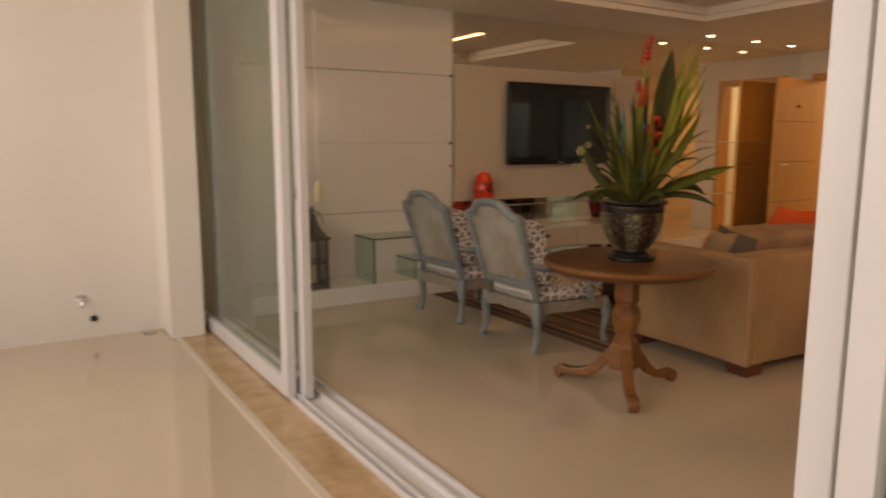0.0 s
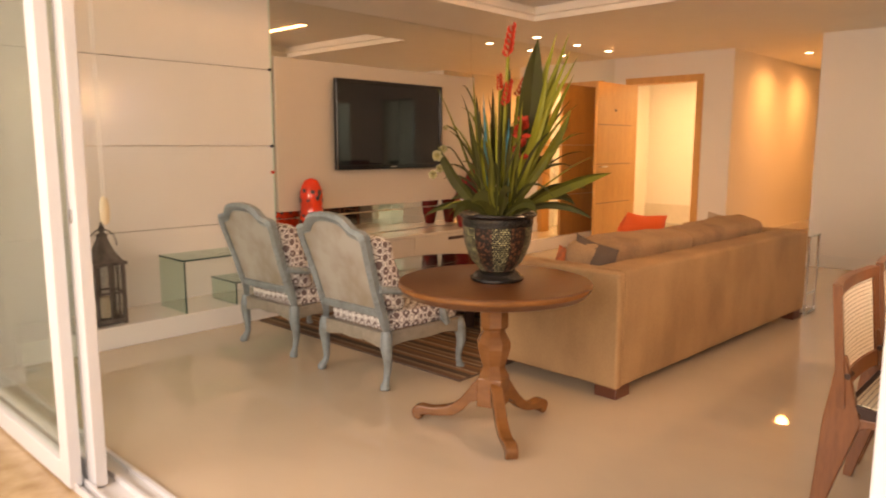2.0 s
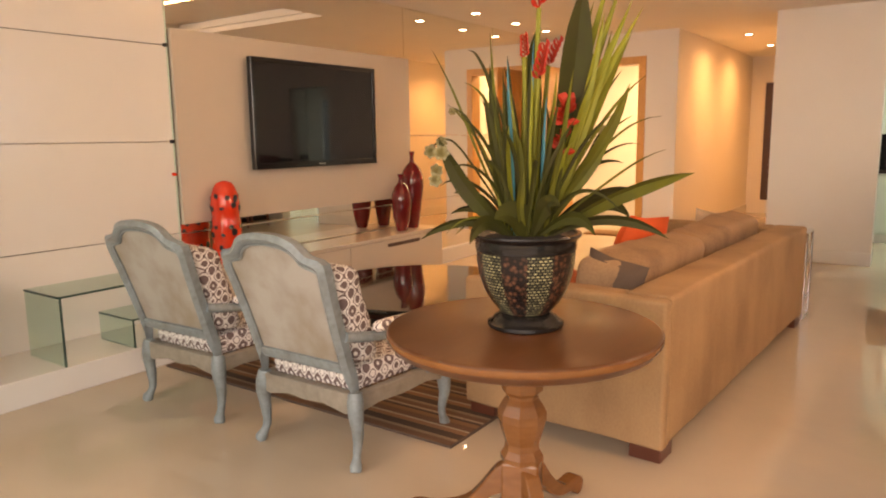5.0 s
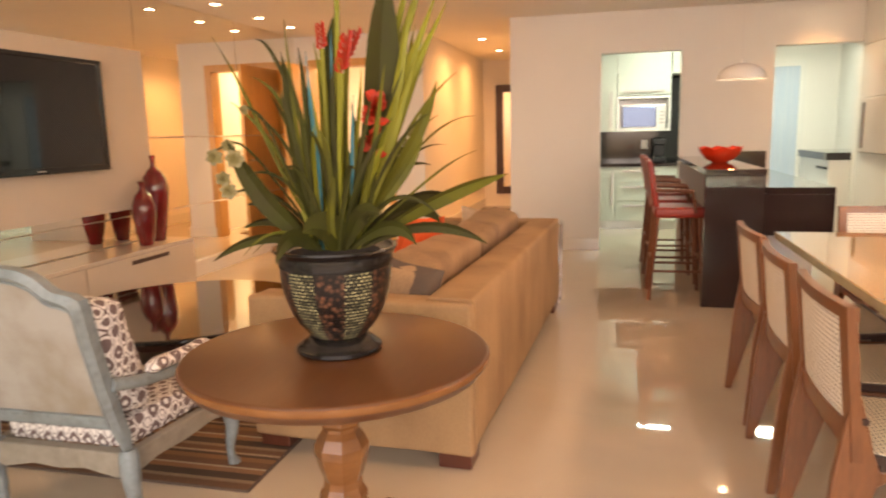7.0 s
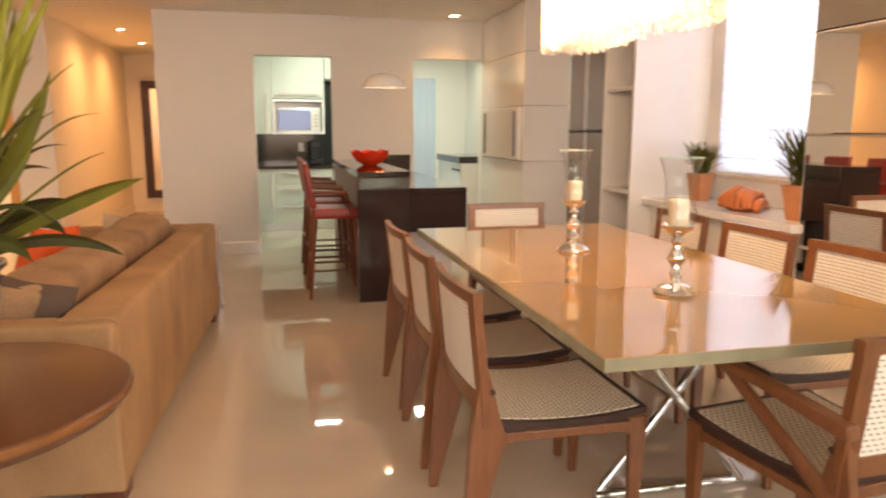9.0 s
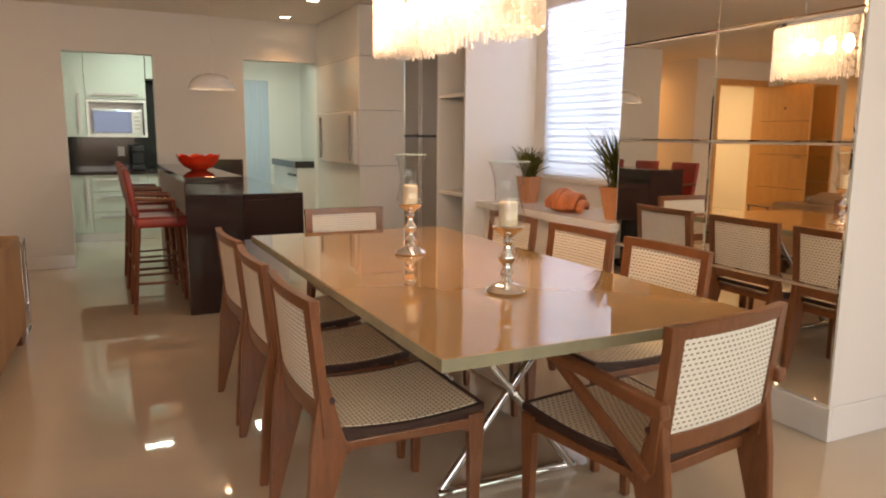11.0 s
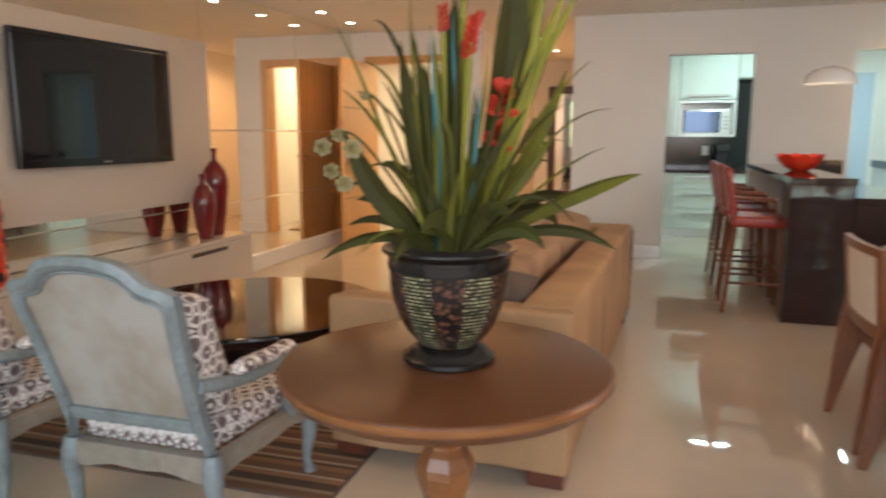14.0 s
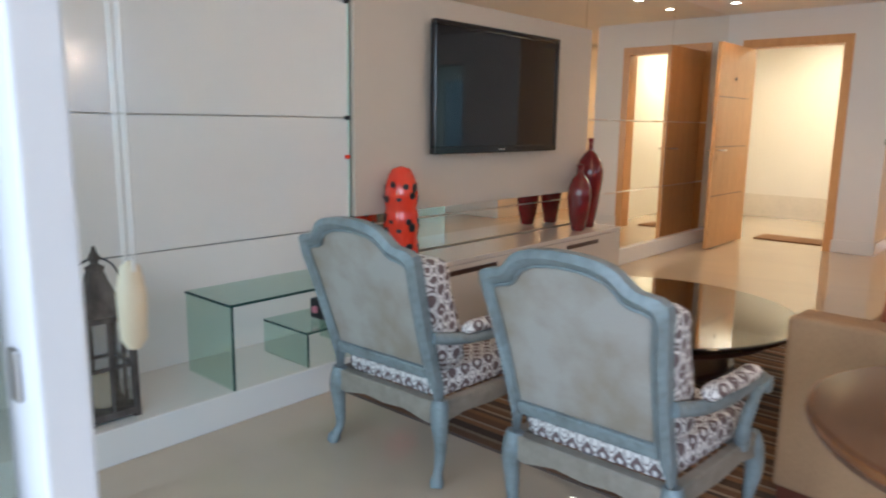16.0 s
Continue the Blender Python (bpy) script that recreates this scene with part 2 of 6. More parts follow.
def structure(name, bm, mat, label, category, smooth=False):
    return tagged(solid(name, bm, mat, smooth), label, category, "", "structure")


def wall_with_holes(along, at0, at1, lo, hi, top, holes, bottom=0.0):
    """A wall along 'x' or 'y' between lo and hi, thickness at0 to at1, with rectangular openings (from, to, sill, head)."""
    cells = []
    cuts = sorted({lo, hi, *[h[0] for h in holes], *[h[1] for h in holes]})
    for a, b in zip(cuts, cuts[1:]):
        hs = [h for h in holes if h[0] <= a + 1e-6 and h[1] >= b - 1e-6]
        spans = [(bottom, top)]
        for h in hs:
            spans = [(s, e) for z0, z1 in spans for s, e in ((z0, min(z1, h[2])), (max(z0, h[3]), z1)) if e - s > 1e-4]
        for s, e in spans:
            cells.append(((a, at0, s), (b, at1, e)) if along == "x" else ((at0, a, s), (at1, b, e)))
    bm = boxes(cells)
    bmesh.ops.remove_doubles(bm, verts=bm.verts, dist=1e-5)
    return bm


# ---- the large structure ----
structure("floor", box((1.77, -1.4, -0.12), (14.0, 7.2, 0.0)), FLOOR, "glossy cream polished porcelain floor with soft marbling", "floor")
structure("balcony_floor", box((-1.3, -3.0, -0.12), (1.30, 6.1, -0.01)), FLOOR, "glossy beige porcelain balcony floor", "floor")
structure("door_sill", box((1.335, -3.0, -0.12), (1.55, 5.9, 0.0)), STONE, "mottled golden beige marble sill under the sliding doors", "sill")
structure("sill_strip", box((1.30, -3.0, -0.12), (1.335, 5.9, 0.002)), STONE_PALE, "pale stone edging strip along the marble sill", "sill")

rc = (2.4, 3.2, 6.33, 5.48)
bm = boxes([((1.77, -1.4, CEIL), (rc[0], 7.2, CEIL + 0.25)), ((rc[2], -1.4, CEIL), (14.0, 7.2, CEIL + 0.25)),
            ((rc[0], -1.4, CEIL), (rc[2], rc[1], CEIL + 0.25)), ((rc[0], rc[3], CEIL), (rc[2], 7.2, CEIL + 0.25)),
            ((rc[0], rc[1], CEIL + 0.13), (rc[2], rc[3], CEIL + 0.25))])
structure("ceiling", bm, CEILING_PAINT, "white plaster ceiling with a recessed rectangular tray", "ceiling")
w = 0.05
structure("ceiling_trim", boxes([((rc[0], rc[3] - w, CEIL + 0.05), (rc[2], rc[3], CEIL + 0.085)), ((rc[2] - w, rc[1], CEIL + 0.05), (rc[2], rc[3] - w, CEIL + 0.085)),
                                 ((rc[0], rc[1], CEIL + 0.05), (rc[2] - w, rc[1] + w, CEIL + 0.085)), ((rc[0], rc[1] + w, CEIL + 0.05), (rc[0] + w, rc[3] - w, CEIL + 0.085))]),
          CEILING_PAINT, "plaster moulding round the ceiling tray", "moulding")
structure("balcony_ceiling", box((-1.3, -3.0, 2.70), (1.77, 6.1, 2.9)), CEILING_PAINT, "white balcony ceiling", "ceiling")
structure("wall_north", box((1.56, 6.38, 0), (9.6, 6.60, CEIL + 0.3)), CREAM_PAINT, "cream painted wall behind the mirror and television", "wall")
structure("wall_balcony_end", box((-1.3, 5.9, -0.12), (1.28, 6.1, 2.70)), WHITE_PAINT, "white painted balcony end wall", "wall")
structure("wall_jamb", box((1.28, 5.55, 0), (1.49, 6.60, 2.70)), WHITE_PAINT, "white painted pier beside the sliding doors", "wall")
structure("wall_jamb_inner", box((1.49, 5.96, 0), (1.90, 6.38, 2.70)), WHITE_PAINT, "white painted pier inside the sliding doors", "wall")
structure("wall_lintel", box((1.50, -1.4, CEIL - 0.03), (1.77, 5.96, 2.7)), WHITE_PAINT, "white lintel over the sliding doors", "wall")
structure("wall_entry", wall_with_holes("y", 9.43, 9.60, 4.76, 6.38, CEIL, [(5.20, 6.12, 0, 2.10)]), WHITE_PAINT, "white painted wall round the entrance door", "wall")
structure("wall_corridor_north", box((9.60, 4.76, 0), (13.3, 4.90, CEIL)), WHITE_PAINT, "white corridor wall washed by warm downlights", "wall")
structure("wall_corridor_south", box((9.07, 3.52, 0), (13.3, 3.66, CEIL)), WHITE_PAINT, "white corridor side wall", "wall")
structure("wall_corridor_end", box((13.3, 3.4, 0), (13.45, 4.90, CEIL)), WHITE_PAINT, "white wall at the corridor's end", "wall")
structure("wall_kitchen", wall_with_holes("y", 8.92, 9.07, -0.15, 3.66, CEIL, [(1.93, 2.72, 0, 2.045), (0.30, 1.07, 0, 2.045)]), WHITE_PAINT, "white wall with two openings to the kitchen", "wall")
structure("wall_hall_back", box((11.9, 4.90, 0), (12.0, 7.2, CEIL)), CREAM_PAINT, "pale yellow lit wall of the entrance hall", "wall")
structure("wall_hall_north", box((9.6, 7.1, 0), (12.0, 7.2, CEIL)), CREAM_PAINT, "pale side wall of the entrance hall", "wall")
structure("wall_kitchen_back", box((11.3, -0.2, 0), (11.4, 3.52, CEIL)), WHITE_PAINT, "white kitchen back wall", "wall")
structure("wall_kitchen_side", box((9.07, -0.3, 0), (11.4, -0.15, CEIL)), WHITE_PAINT, "white kitchen side wall", "wall")
structure("wall_window", wall_with_holes("x", -0.95, -0.80, 4.65, 9.07, CEIL, [(4.70, 6.15, 0.97, 2.30)]), WHITE_PAINT, "white wall with a blind-covered window", "wall")
SKEW = pose(3.182, -0.262, 0, 0, 0, -1.15)
structure("wall_mirror", box((-0.002, -0.68, 0), (1.47, -0.008, CEIL)), WHITE_PAINT, "white wall block that carries the dining mirror", "wall").matrix_world = SKEW
structure("baseboard_mirror", boxes([((-0.017, -0.68, 0), (-0.002, -0.008, 0.155)), ((-0.017, -0.008, 0), (1.47, 0.010, 0.155))], 0.003), LACQUER, "white skirting board under the dining mirror", "skirting").matrix_world = SKEW
structure("wall_south", box((1.50, -1.4, 0), (3.18, -1.25, CEIL)), WHITE_PAINT, "white end wall", "wall")
structure("wall_south_block", box((3.09, -1.25, 0), (3.166, -0.95, CEIL)), WHITE_PAINT, "white return wall", "wall")
structure("baseboard", boxes([((8.905, 2.72, 0), (8.92, 3.66, 0.13)), ((8.905, 3.66, 0), (13.3, 3.675, 0.13)), ((9.415, 4.76, 0), (9.43, 5.14, 0.13)),
                              ((9.415, 4.745, 0), (13.3, 4.76, 0.13)), 
                              ((6.5, 6.335, 0), (9.43, 6.38, 0.15))], 0.003), LACQUER, "white skirting board along the walls", "skirting")


# ---- more materials ----
def nodes_of(m):
    return m.node_tree.nodes, m.node_tree.links, m.node_tree.nodes["Principled BSDF"]


def patterned(name, rough=0.85):
    """Off-white cloth printed with a brown-grey lattice of linked ovals."""
    m = bpy.data.materials.new(name)
    m.use_nodes = True
    n, l, b = nodes_of(m)
    b.inputs["Roughness"].default_value = rough

    def math_node(op, a, second=None):
        k = n.new("ShaderNodeMath")
        k.operation = op
        l.new(a, k.inputs[0])
        if isinstance(second, float):
            k.inputs[1].default_value = second
        elif second is not None:
            l.new(second, k.inputs[1])
        return k.outputs[0]
    co, sp, wob, mv = n.new("ShaderNodeTexCoord"), n.new("ShaderNodeSeparateXYZ"), n.new("ShaderNodeTexNoise"), n.new("ShaderNodeVectorMath")
    wob.inputs["Scale"].default_value = 7
    l.new(co.outputs["Object"], wob.inputs["Vector"])
    mv.operation = "MULTIPLY_ADD"
    mv.inputs[1].default_value = (0.02, 0.02, 0.02)
    l.new(wob.outputs["Color"], mv.inputs[0])
    l.new(co.outputs["Object"], mv.inputs[2])
    l.new(mv.outputs[0], sp.inputs[0])
    waves = [math_node("COSINE", math_node("MULTIPLY", sp.outputs[k], 2 * math.pi / p)) for k, p in ((0, 0.066), (1, 0.052), (2, 0.072))]
    total = math_node("ABSOLUTE", math_node("ADD", math_node("ADD", waves[0], waves[1]), waves[2]))
    rp = n.new("ShaderNodeValToRGB")
    rp.color_ramp.interpolation = "CONSTANT"
    rp.color_ramp.elements[0].color = (0.15, 0.105, 0.10, 1)
    rp.color_ramp.elements[1].position, rp.color_ramp.elements[1].color = 0.07, (0.74, 0.70, 0.66, 1)
    for p, c in ((0.34, (0.16, 0.11, 0.105, 1)), (0.85, (0.74, 0.70, 0.66, 1))):
        rp.color_ramp.elements.new(p).color = c
    l.new(math_node("MULTIPLY", total, 1 / 3.0), rp.inputs[0])
    l.new(rp.outputs[0], b.inputs["Base Color"])
    return m


def striped(name, colours, width, axis=0, rough=0.9):
    """Woven stripes of uneven width across one axis."""
    m = bpy.data.materials.new(name)
    m.use_nodes = True
    n, l, b = nodes_of(m)
    b.inputs["Roughness"].default_value = rough
    co, sp, ml, fr, rp = n.new("ShaderNodeTexCoord"), n.new("ShaderNodeSeparateXYZ"), n.new("ShaderNodeMath"), n.new("ShaderNodeMath"), n.new("ShaderNodeValToRGB")
    ns, mix = n.new("ShaderNodeTexNoise"), n.new("ShaderNodeMix")
    l.new(co.outputs["Object"], sp.inputs[0])
    l.new(sp.outputs[axis], ml.inputs[0])
    ml.operation, ml.inputs[1].default_value = "MULTIPLY", 1.0 / width
    fr.operation = "FRACT"
    l.new(ml.outputs[0], fr.inputs[0])
    l.new(fr.outputs[0], rp.inputs[0])
    rp.color_ramp.interpolation = "CONSTANT"
    rp.color_ramp.elements[0].color = (*colours[0][1], 1)
    rp.color_ramp.elements[1].position, rp.color_ramp.elements[1].color = colours[1][0], (*colours[1][1], 1)
    for p, c in colours[2:]:
        rp.color_ramp.elements.new(p).color = (*c, 1)
    ns.inputs["Scale"].default_value = 160
    l.new(co.outputs["Object"], ns.inputs["Vector"])
    mix.data_type, mix.blend_type = "RGBA", "MULTIPLY"
    mix.inputs[0].default_value = 0.5
    l.new(rp.outputs[0], mix.inputs[6])
    l.new(ns.outputs[0], mix.inputs[7])
    l.new(mix.outputs[2], b.inputs["Base Color"])
    bp = n.new("ShaderNodeBump")
    bp.inputs["Strength"].default_value, bp.inputs["Distance"].default_value = 0.4, 0.003
    l.new(ns.outputs[0], bp.inputs["Height"])
    l.new(bp.outputs[0], b.inputs["Normal"])
    return m


def caned(name, light, dark, rows, upright):
    """Woven cane: pale strands with small dark gaps in rows."""
    m = bpy.data.materials.new(name)
    m.use_nodes = True
    n, l, b = nodes_of(m)
    b.inputs["Roughness"].default_value = 0.6
    co, sp, mp, br, ns, mix = n.new("ShaderNodeTexCoord"), n.new("ShaderNodeSeparateXYZ"), n.new("ShaderNodeCombineXYZ"), n.new("ShaderNodeTexBrick"), n.new("ShaderNodeTexNoise"), n.new("ShaderNodeMix")
    l.new(co.outputs["Object"], sp.inputs[0])
    l.new(sp.outputs[1], mp.inputs[0])
    l.new(sp.outputs[2 if upright else 0], mp.inputs[1])
    l.new(mp.outputs[0], br.inputs["Vector"])
    br.inputs["Color1"].default_value = br.inputs["Color2"].default_value = (*dark, 1)
    br.inputs["Mortar"].default_value = (*light, 1)
    br.inputs["Scale"].default_value = rows
    br.inputs["Mortar Size"].default_value, br.inputs["Mortar Smooth"].default_value = 0.092, 0.2
    br.inputs["Brick Width"].default_value, br.inputs["Row Height"].default_value = 0.36, 0.25
    ns.inputs["Scale"].default_value = 9
    l.new(co.outputs["Object"], ns.inputs["Vector"])
    mix.data_type = "RGBA"
    fac = n.new("ShaderNodeMath")
    fac.operation, fac.inputs[1].default_value = "MULTIPLY", 0.30
    l.new(ns.outputs[0], fac.inputs[0])
    l.new(fac.outputs[0], mix.inputs[0])
    l.new(br.outputs[0], mix.inputs[6])
    mix.inputs[7].default_value = (*light, 1)
    l.new(mix.outputs[2], b.inputs["Base Color"])
    bp = n.new("ShaderNodeBump")
    bp.inputs["Strength"].default_value, bp.inputs["Distance"].default_value = 0.5, 0.002
    l.new(br.outputs["Fac"], bp.inputs["Height"])
    l.new(bp.outputs[0], b.inputs["Normal"])
    return m


def planter_skin(name):
    """Dark lacquer pot with upright panels of pale basketwork and mottled brown."""
    m = bpy.data.materials.new(name)
    m.use_nodes = True
    n, l, b = nodes_of(m)
    b.inputs["Roughness"].default_value = 0.3
    b.inputs["Specular IOR Level"].default_value = 0.3
    co, sp, gr = n.new("ShaderNodeTexCoord"), n.new("ShaderNodeSeparateXYZ"), n.new("ShaderNodeTexGradient")
    gr.gradient_type = "RADIAL"
    l.new(co.outputs["Object"], gr.inputs[0])
    l.new(co.outputs["Object"], sp.inputs[0])
    k = n.new("ShaderNodeMath")
    k.operation, k.inputs[1].default_value, k.inputs[2].default_value = "MULTIPLY_ADD", 6.0, 0.5
    l.new(gr.outputs["Fac"], k.inputs[0])
    f = n.new("ShaderNodeMath")
    f.operation = "FRACT"
    l.new(k.outputs[0], f.inputs[0])
    cb, br = n.new("ShaderNodeCombineXYZ"), n.new("ShaderNodeTexBrick")
    k2 = n.new("ShaderNodeMath")
    k2.operation, k2.inputs[1].default_value = "MULTIPLY", 0.9
    l.new(gr.outputs["Fac"], k2.inputs[0])
    l.new(k2.outputs[0], cb.inputs[0])
    l.new(sp.outputs[2], cb.inputs[1])
    l.new(cb.outputs[0], br.inputs["Vector"])
    br.inputs["Scale"].default_value = 32
    br.inputs["Color1"].default_value, br.inputs["Color2"].default_value = (0.46, 0.43, 0.24, 1), (0.07, 0.065, 0.04, 1)
    br.inputs["Mortar"].default_value = (0.006, 0.006, 0.005, 1)
    br.inputs["Mortar Size"].default_value = 0.075
    br.inputs["Brick Width"].default_value, br.inputs["Row Height"].default_value = 0.45, 0.3
    vo, rp = n.new("ShaderNodeTexVoronoi"), n.new("ShaderNodeValToRGB")
    vo.inputs["Scale"].default_value = 60
    l.new(co.outputs["Object"], vo.inputs["Vector"])
    rp.color_ramp.elements[0].color, rp.color_ramp.elements[1].color = (0.20, 0.085, 0.045, 1), (0.010, 0.007, 0.006, 1)
    rp.color_ramp.elements[1].position = 0.55
    l.new(vo.outputs["Distance"], rp.inputs[0])
    pick, mix = n.new("ShaderNodeValToRGB"), n.new("ShaderNodeMix")
    pick.color_ramp.interpolation = "CONSTANT"
    pick.color_ramp.elements[0].color, pick.color_ramp.elements[1].color = (0, 0, 0, 1), (1, 1, 1, 1)
    pick.color_ramp.elements[1].position = 0.5
    l.new(f.outputs[0], pick.inputs[0])
    mix.data_type = "RGBA"
    l.new(pick.outputs[0], mix.inputs[0])
    l.new(br.outputs[0], mix.inputs[6])
    l.new(rp.outputs[0], mix.inputs[7])
    l.new(mix.outputs[2], b.inputs["Base Color"])
    bp = n.new("ShaderNodeBump")
    bp.inputs["Strength"].default_value, bp.inputs["Distance"].default_value = 0.6, 0.004
    l.new(br.outputs["Fac"], bp.inputs["Height"])
    l.new(bp.outputs[0], b.inputs["Normal"])
    return m


RING_CLOTH = patterned("ring_print_cotton")
RUG = striped("striped_brown_wool", [(0, (0.20, 0.10, 0.05)), (0.14, (0.34, 0.23, 0.14)), (0.22, (0.10, 0.06, 0.036)), (0.40, (0.34, 0.17, 0.08)),
                                     (0.52, (0.50, 0.40, 0.28)), (0.57, (0.20, 0.10, 0.05)), (0.74, (0.30, 0.15, 0.065)), (0.86, (0.11, 0.06, 0.038)), (0.94, (0.46, 0.34, 0.22))], 0.27)
CANE_BACK = caned("cream_cane_back", (0.80, 0.74, 0.64), (0.20, 0.13, 0.07), 17, True)
CANE_SEAT = caned("cane_seat", (0.76, 0.67, 0.50), (0.10, 0.07, 0.04), 17, False)
GREY_WOOD = material("blue_grey_washed_wood", (0.24, 0.285, 0.295), 0.42, grain=0.4, scale=40, blotch=0.45, blotch_scale=11, tint=(0.13, 0.135, 0.13), bump=0.25)
WORN_WOOD = material("worn_grey_brown_wood", (0.30, 0.26, 0.21), 0.6, grain=0.5, scale=30, blotch=0.5, blotch_scale=9, tint=(0.19, 0.165, 0.13), bump=0.15)
LINEN = material("stained_beige_linen", (0.385, 0.36, 0.325), 0.95, grain=0.12, scale=200, blotch=0.7, blotch_scale=5.5, tint=(0.25, 0.195, 0.135), bump=0.2)
CHROME = material("polished_chrome", (0.75, 0.75, 0.76), 0.08, 1.0, grain=0.05, scale=10)
STEEL = material("brushed_steel", (0.50, 0.49, 0.47), 0.32, 1.0, grain=0.2, scale=90, stretch=(1, 1, 8))
SILVER = material("silvered_metal", (0.84, 0.79, 0.75), 0.12, 1.0, grain=0.2, scale=30)
CANDLE = material("ivory_wax", (0.78, 0.66, 0.46), 0.45, grain=0.1, scale=20)
TABLE_TOP = material("sand_lacquered_glass", (0.42, 0.235, 0.09), 0.03, grain=0.04, scale=12, blotch=0.12)
TABLE_TOP.node_tree.nodes["Principled BSDF"].inputs["Specular IOR Level"].default_value = 0.8
TABLE_TOP.node_tree.nodes["Principled BSDF"].inputs["Coat Weight"].default_value = 0.35
TABLE_TOP.node_tree.nodes["Principled BSDF"].inputs["Coat Roughness"].default_value = 0.05
TABLE_TOP.node_tree.nodes["Principled BSDF"].inputs["Coat IOR"].default_value = 1.7
TABLE_EDGE = material("grey_green_glass_edge", (0.30, 0.27, 0.17), 0.2, grain=0.4, scale=18, blotch=0.3)
DARK_GLASS = material("smoked_black_glass", (0.010, 0.007, 0.006), 0.03, grain=0.02, scale=10, coat=0.6)
DARK_WOOD = material("dark_stained_wood", (0.055, 0.022, 0.014), 0.35, grain=0.4, scale=30, stretch=(1, 1, 6))
FOOT_WOOD = material("mahogany_foot", (0.12, 0.035, 0.018), 0.35, grain=0.4, scale=30)
DARK_FRAME = material("dark_seat_frame", (0.042, 0.016, 0.010), 0.4, grain=0.3, scale=30)
RED_CERAMIC = material("glazed_red_ceramic", (0.78, 0.045, 0.015), 0.16, grain=0.15, scale=12, blotch=0.2, coat=0.5)
WINE_GLAZE = material("wine_red_glaze", (0.19, 0.012, 0.014), 0.14, grain=0.4, scale=14, blotch=0.5, blotch_scale=8, tint=(0.09, 0.008, 0.008), coat=0.5)
RED_LEATHER = material("red_leather", (0.29, 0.028, 0.015), 0.4, grain=0.3, scale=140, blotch=0.25, bump=0.15)
STOOL_WOOD = material("reddish_stool_wood", (0.17, 0.05, 0.022), 0.4, grain=0.4, scale=24, stretch=(5, 5, 0.8))
TERRACOTTA = material("terracotta_clay", (0.52, 0.22, 0.10), 0.7, grain=0.3, scale=30, blotch=0.4, bump=0.15)
ORANGE_WEAVE = material("orange_woven_leather", (0.58, 0.17, 0.05), 0.6, grain=0.4, scale=45, blotch=0.3, bump=0.25)
OLD_WOOD = material("weathered_grey_wood", (0.14, 0.12, 0.10), 0.75, grain=0.7, scale=30, blotch=0.6, blotch_scale=12, tint=(0.05, 0.04, 0.035), stretch=(1, 1, 0.25), bump=0.3)
MINT = material("pale_mint_cabinet", (0.66, 0.70, 0.63), 0.35, grain=0.03, scale=40, blotch=0.05)
FROSTED = material("frosted_green_glass", (0.60, 0.75, 0.66), 0.15, grain=0.1, scale=20)
GREY_GLASS = material("grey_back_painted_glass", (0.22, 0.205, 0.18), 0.08, grain=0.03, scale=20, coat=0.4)
BLIND = bpy.data.materials.new("translucent_white_blind")
BLIND.use_nodes = True
_n, _l, _b = nodes_of(BLIND)
_b.inputs["Base Color"].default_value, _b.inputs["Roughness"].default_value = (0.85, 0.86, 0.88, 1), 0.8
_t, _x = _n.new("ShaderNodeBsdfTranslucent"), _n.new("ShaderNodeMixShader")
_t.inputs[0].default_value, _x.inputs[0].default_value = (0.85, 0.90, 1.0, 1), 0.6
_l.new(_b.outputs[0], _x.inputs[1])
_l.new(_t.outputs[0], _x.inputs[2])
_l.new(_x.outputs[0], _n["Material Output"].inputs[0])
GREEN_GLASS = glass_sheet("greenish_table_glass", (0.80, 0.91, 0.86))
GLASS_EDGE = material("dark_glass_edge", (0.03, 0.07, 0.06), 0.1, grain=0.1, scale=30)
CLEAR = glass_sheet("clear_hurricane_glass", (0.93, 0.94, 0.94), 0.02, 0.07, 1.0)
POT_SKIN = planter_skin("basketwork_planter_skin")
POT_BLACK = material("black_bronze_lacquer", (0.012, 0.010, 0.009), 0.20, grain=0.4, scale=30)
LEAF_DARK = material("dark_green_leaf", (0.045, 0.048, 0.006), 0.7, grain=0.3, scale=14, blotch=0.5, blotch_scale=8, tint=(0.040, 0.030, 0.013))
LEAF_MID = material("mid_green_leaf", (0.125, 0.118, 0.010), 0.7, grain=0.3, scale=14, blotch=0.5, blotch_scale=8, tint=(0.060, 0.062, 0.018))
LEAF_LIME = material("yellow_green_blade", (0.235, 0.225, 0.022), 0.5, grain=0.3, scale=14, blotch=0.3, tint=(0.12, 0.13, 0.02))
LEAF_TEAL = material("teal_stem", (0.03, 0.20, 0.24), 0.5, grain=0.3, scale=20)
PETAL_RED = material("red_bract", (0.48, 0.035, 0.012), 0.45, grain=0.4, scale=30, tint=(0.25, 0.02, 0.01))
PETAL_CREAM = material("cream_orchid_petal", (0.19, 0.155, 0.055), 0.5, grain=0.4, scale=30, tint=(0.22, 0.18, 0.10))
for _m in (LEAF_DARK, LEAF_MID, LEAF_LIME):
    _m.node_tree.nodes["Principled BSDF"].inputs["Specular IOR Level"].default_value = 0.22
SOIL = material("dark_potting_soil", (0.03, 0.02, 0.014), 0.95, grain=0.6, scale=60, bump=0.5)
MAT_CLOTH = material("brown_coir_mat", (0.20, 0.10, 0.04), 0.95, grain=0.5, scale=120, bump=0.4)


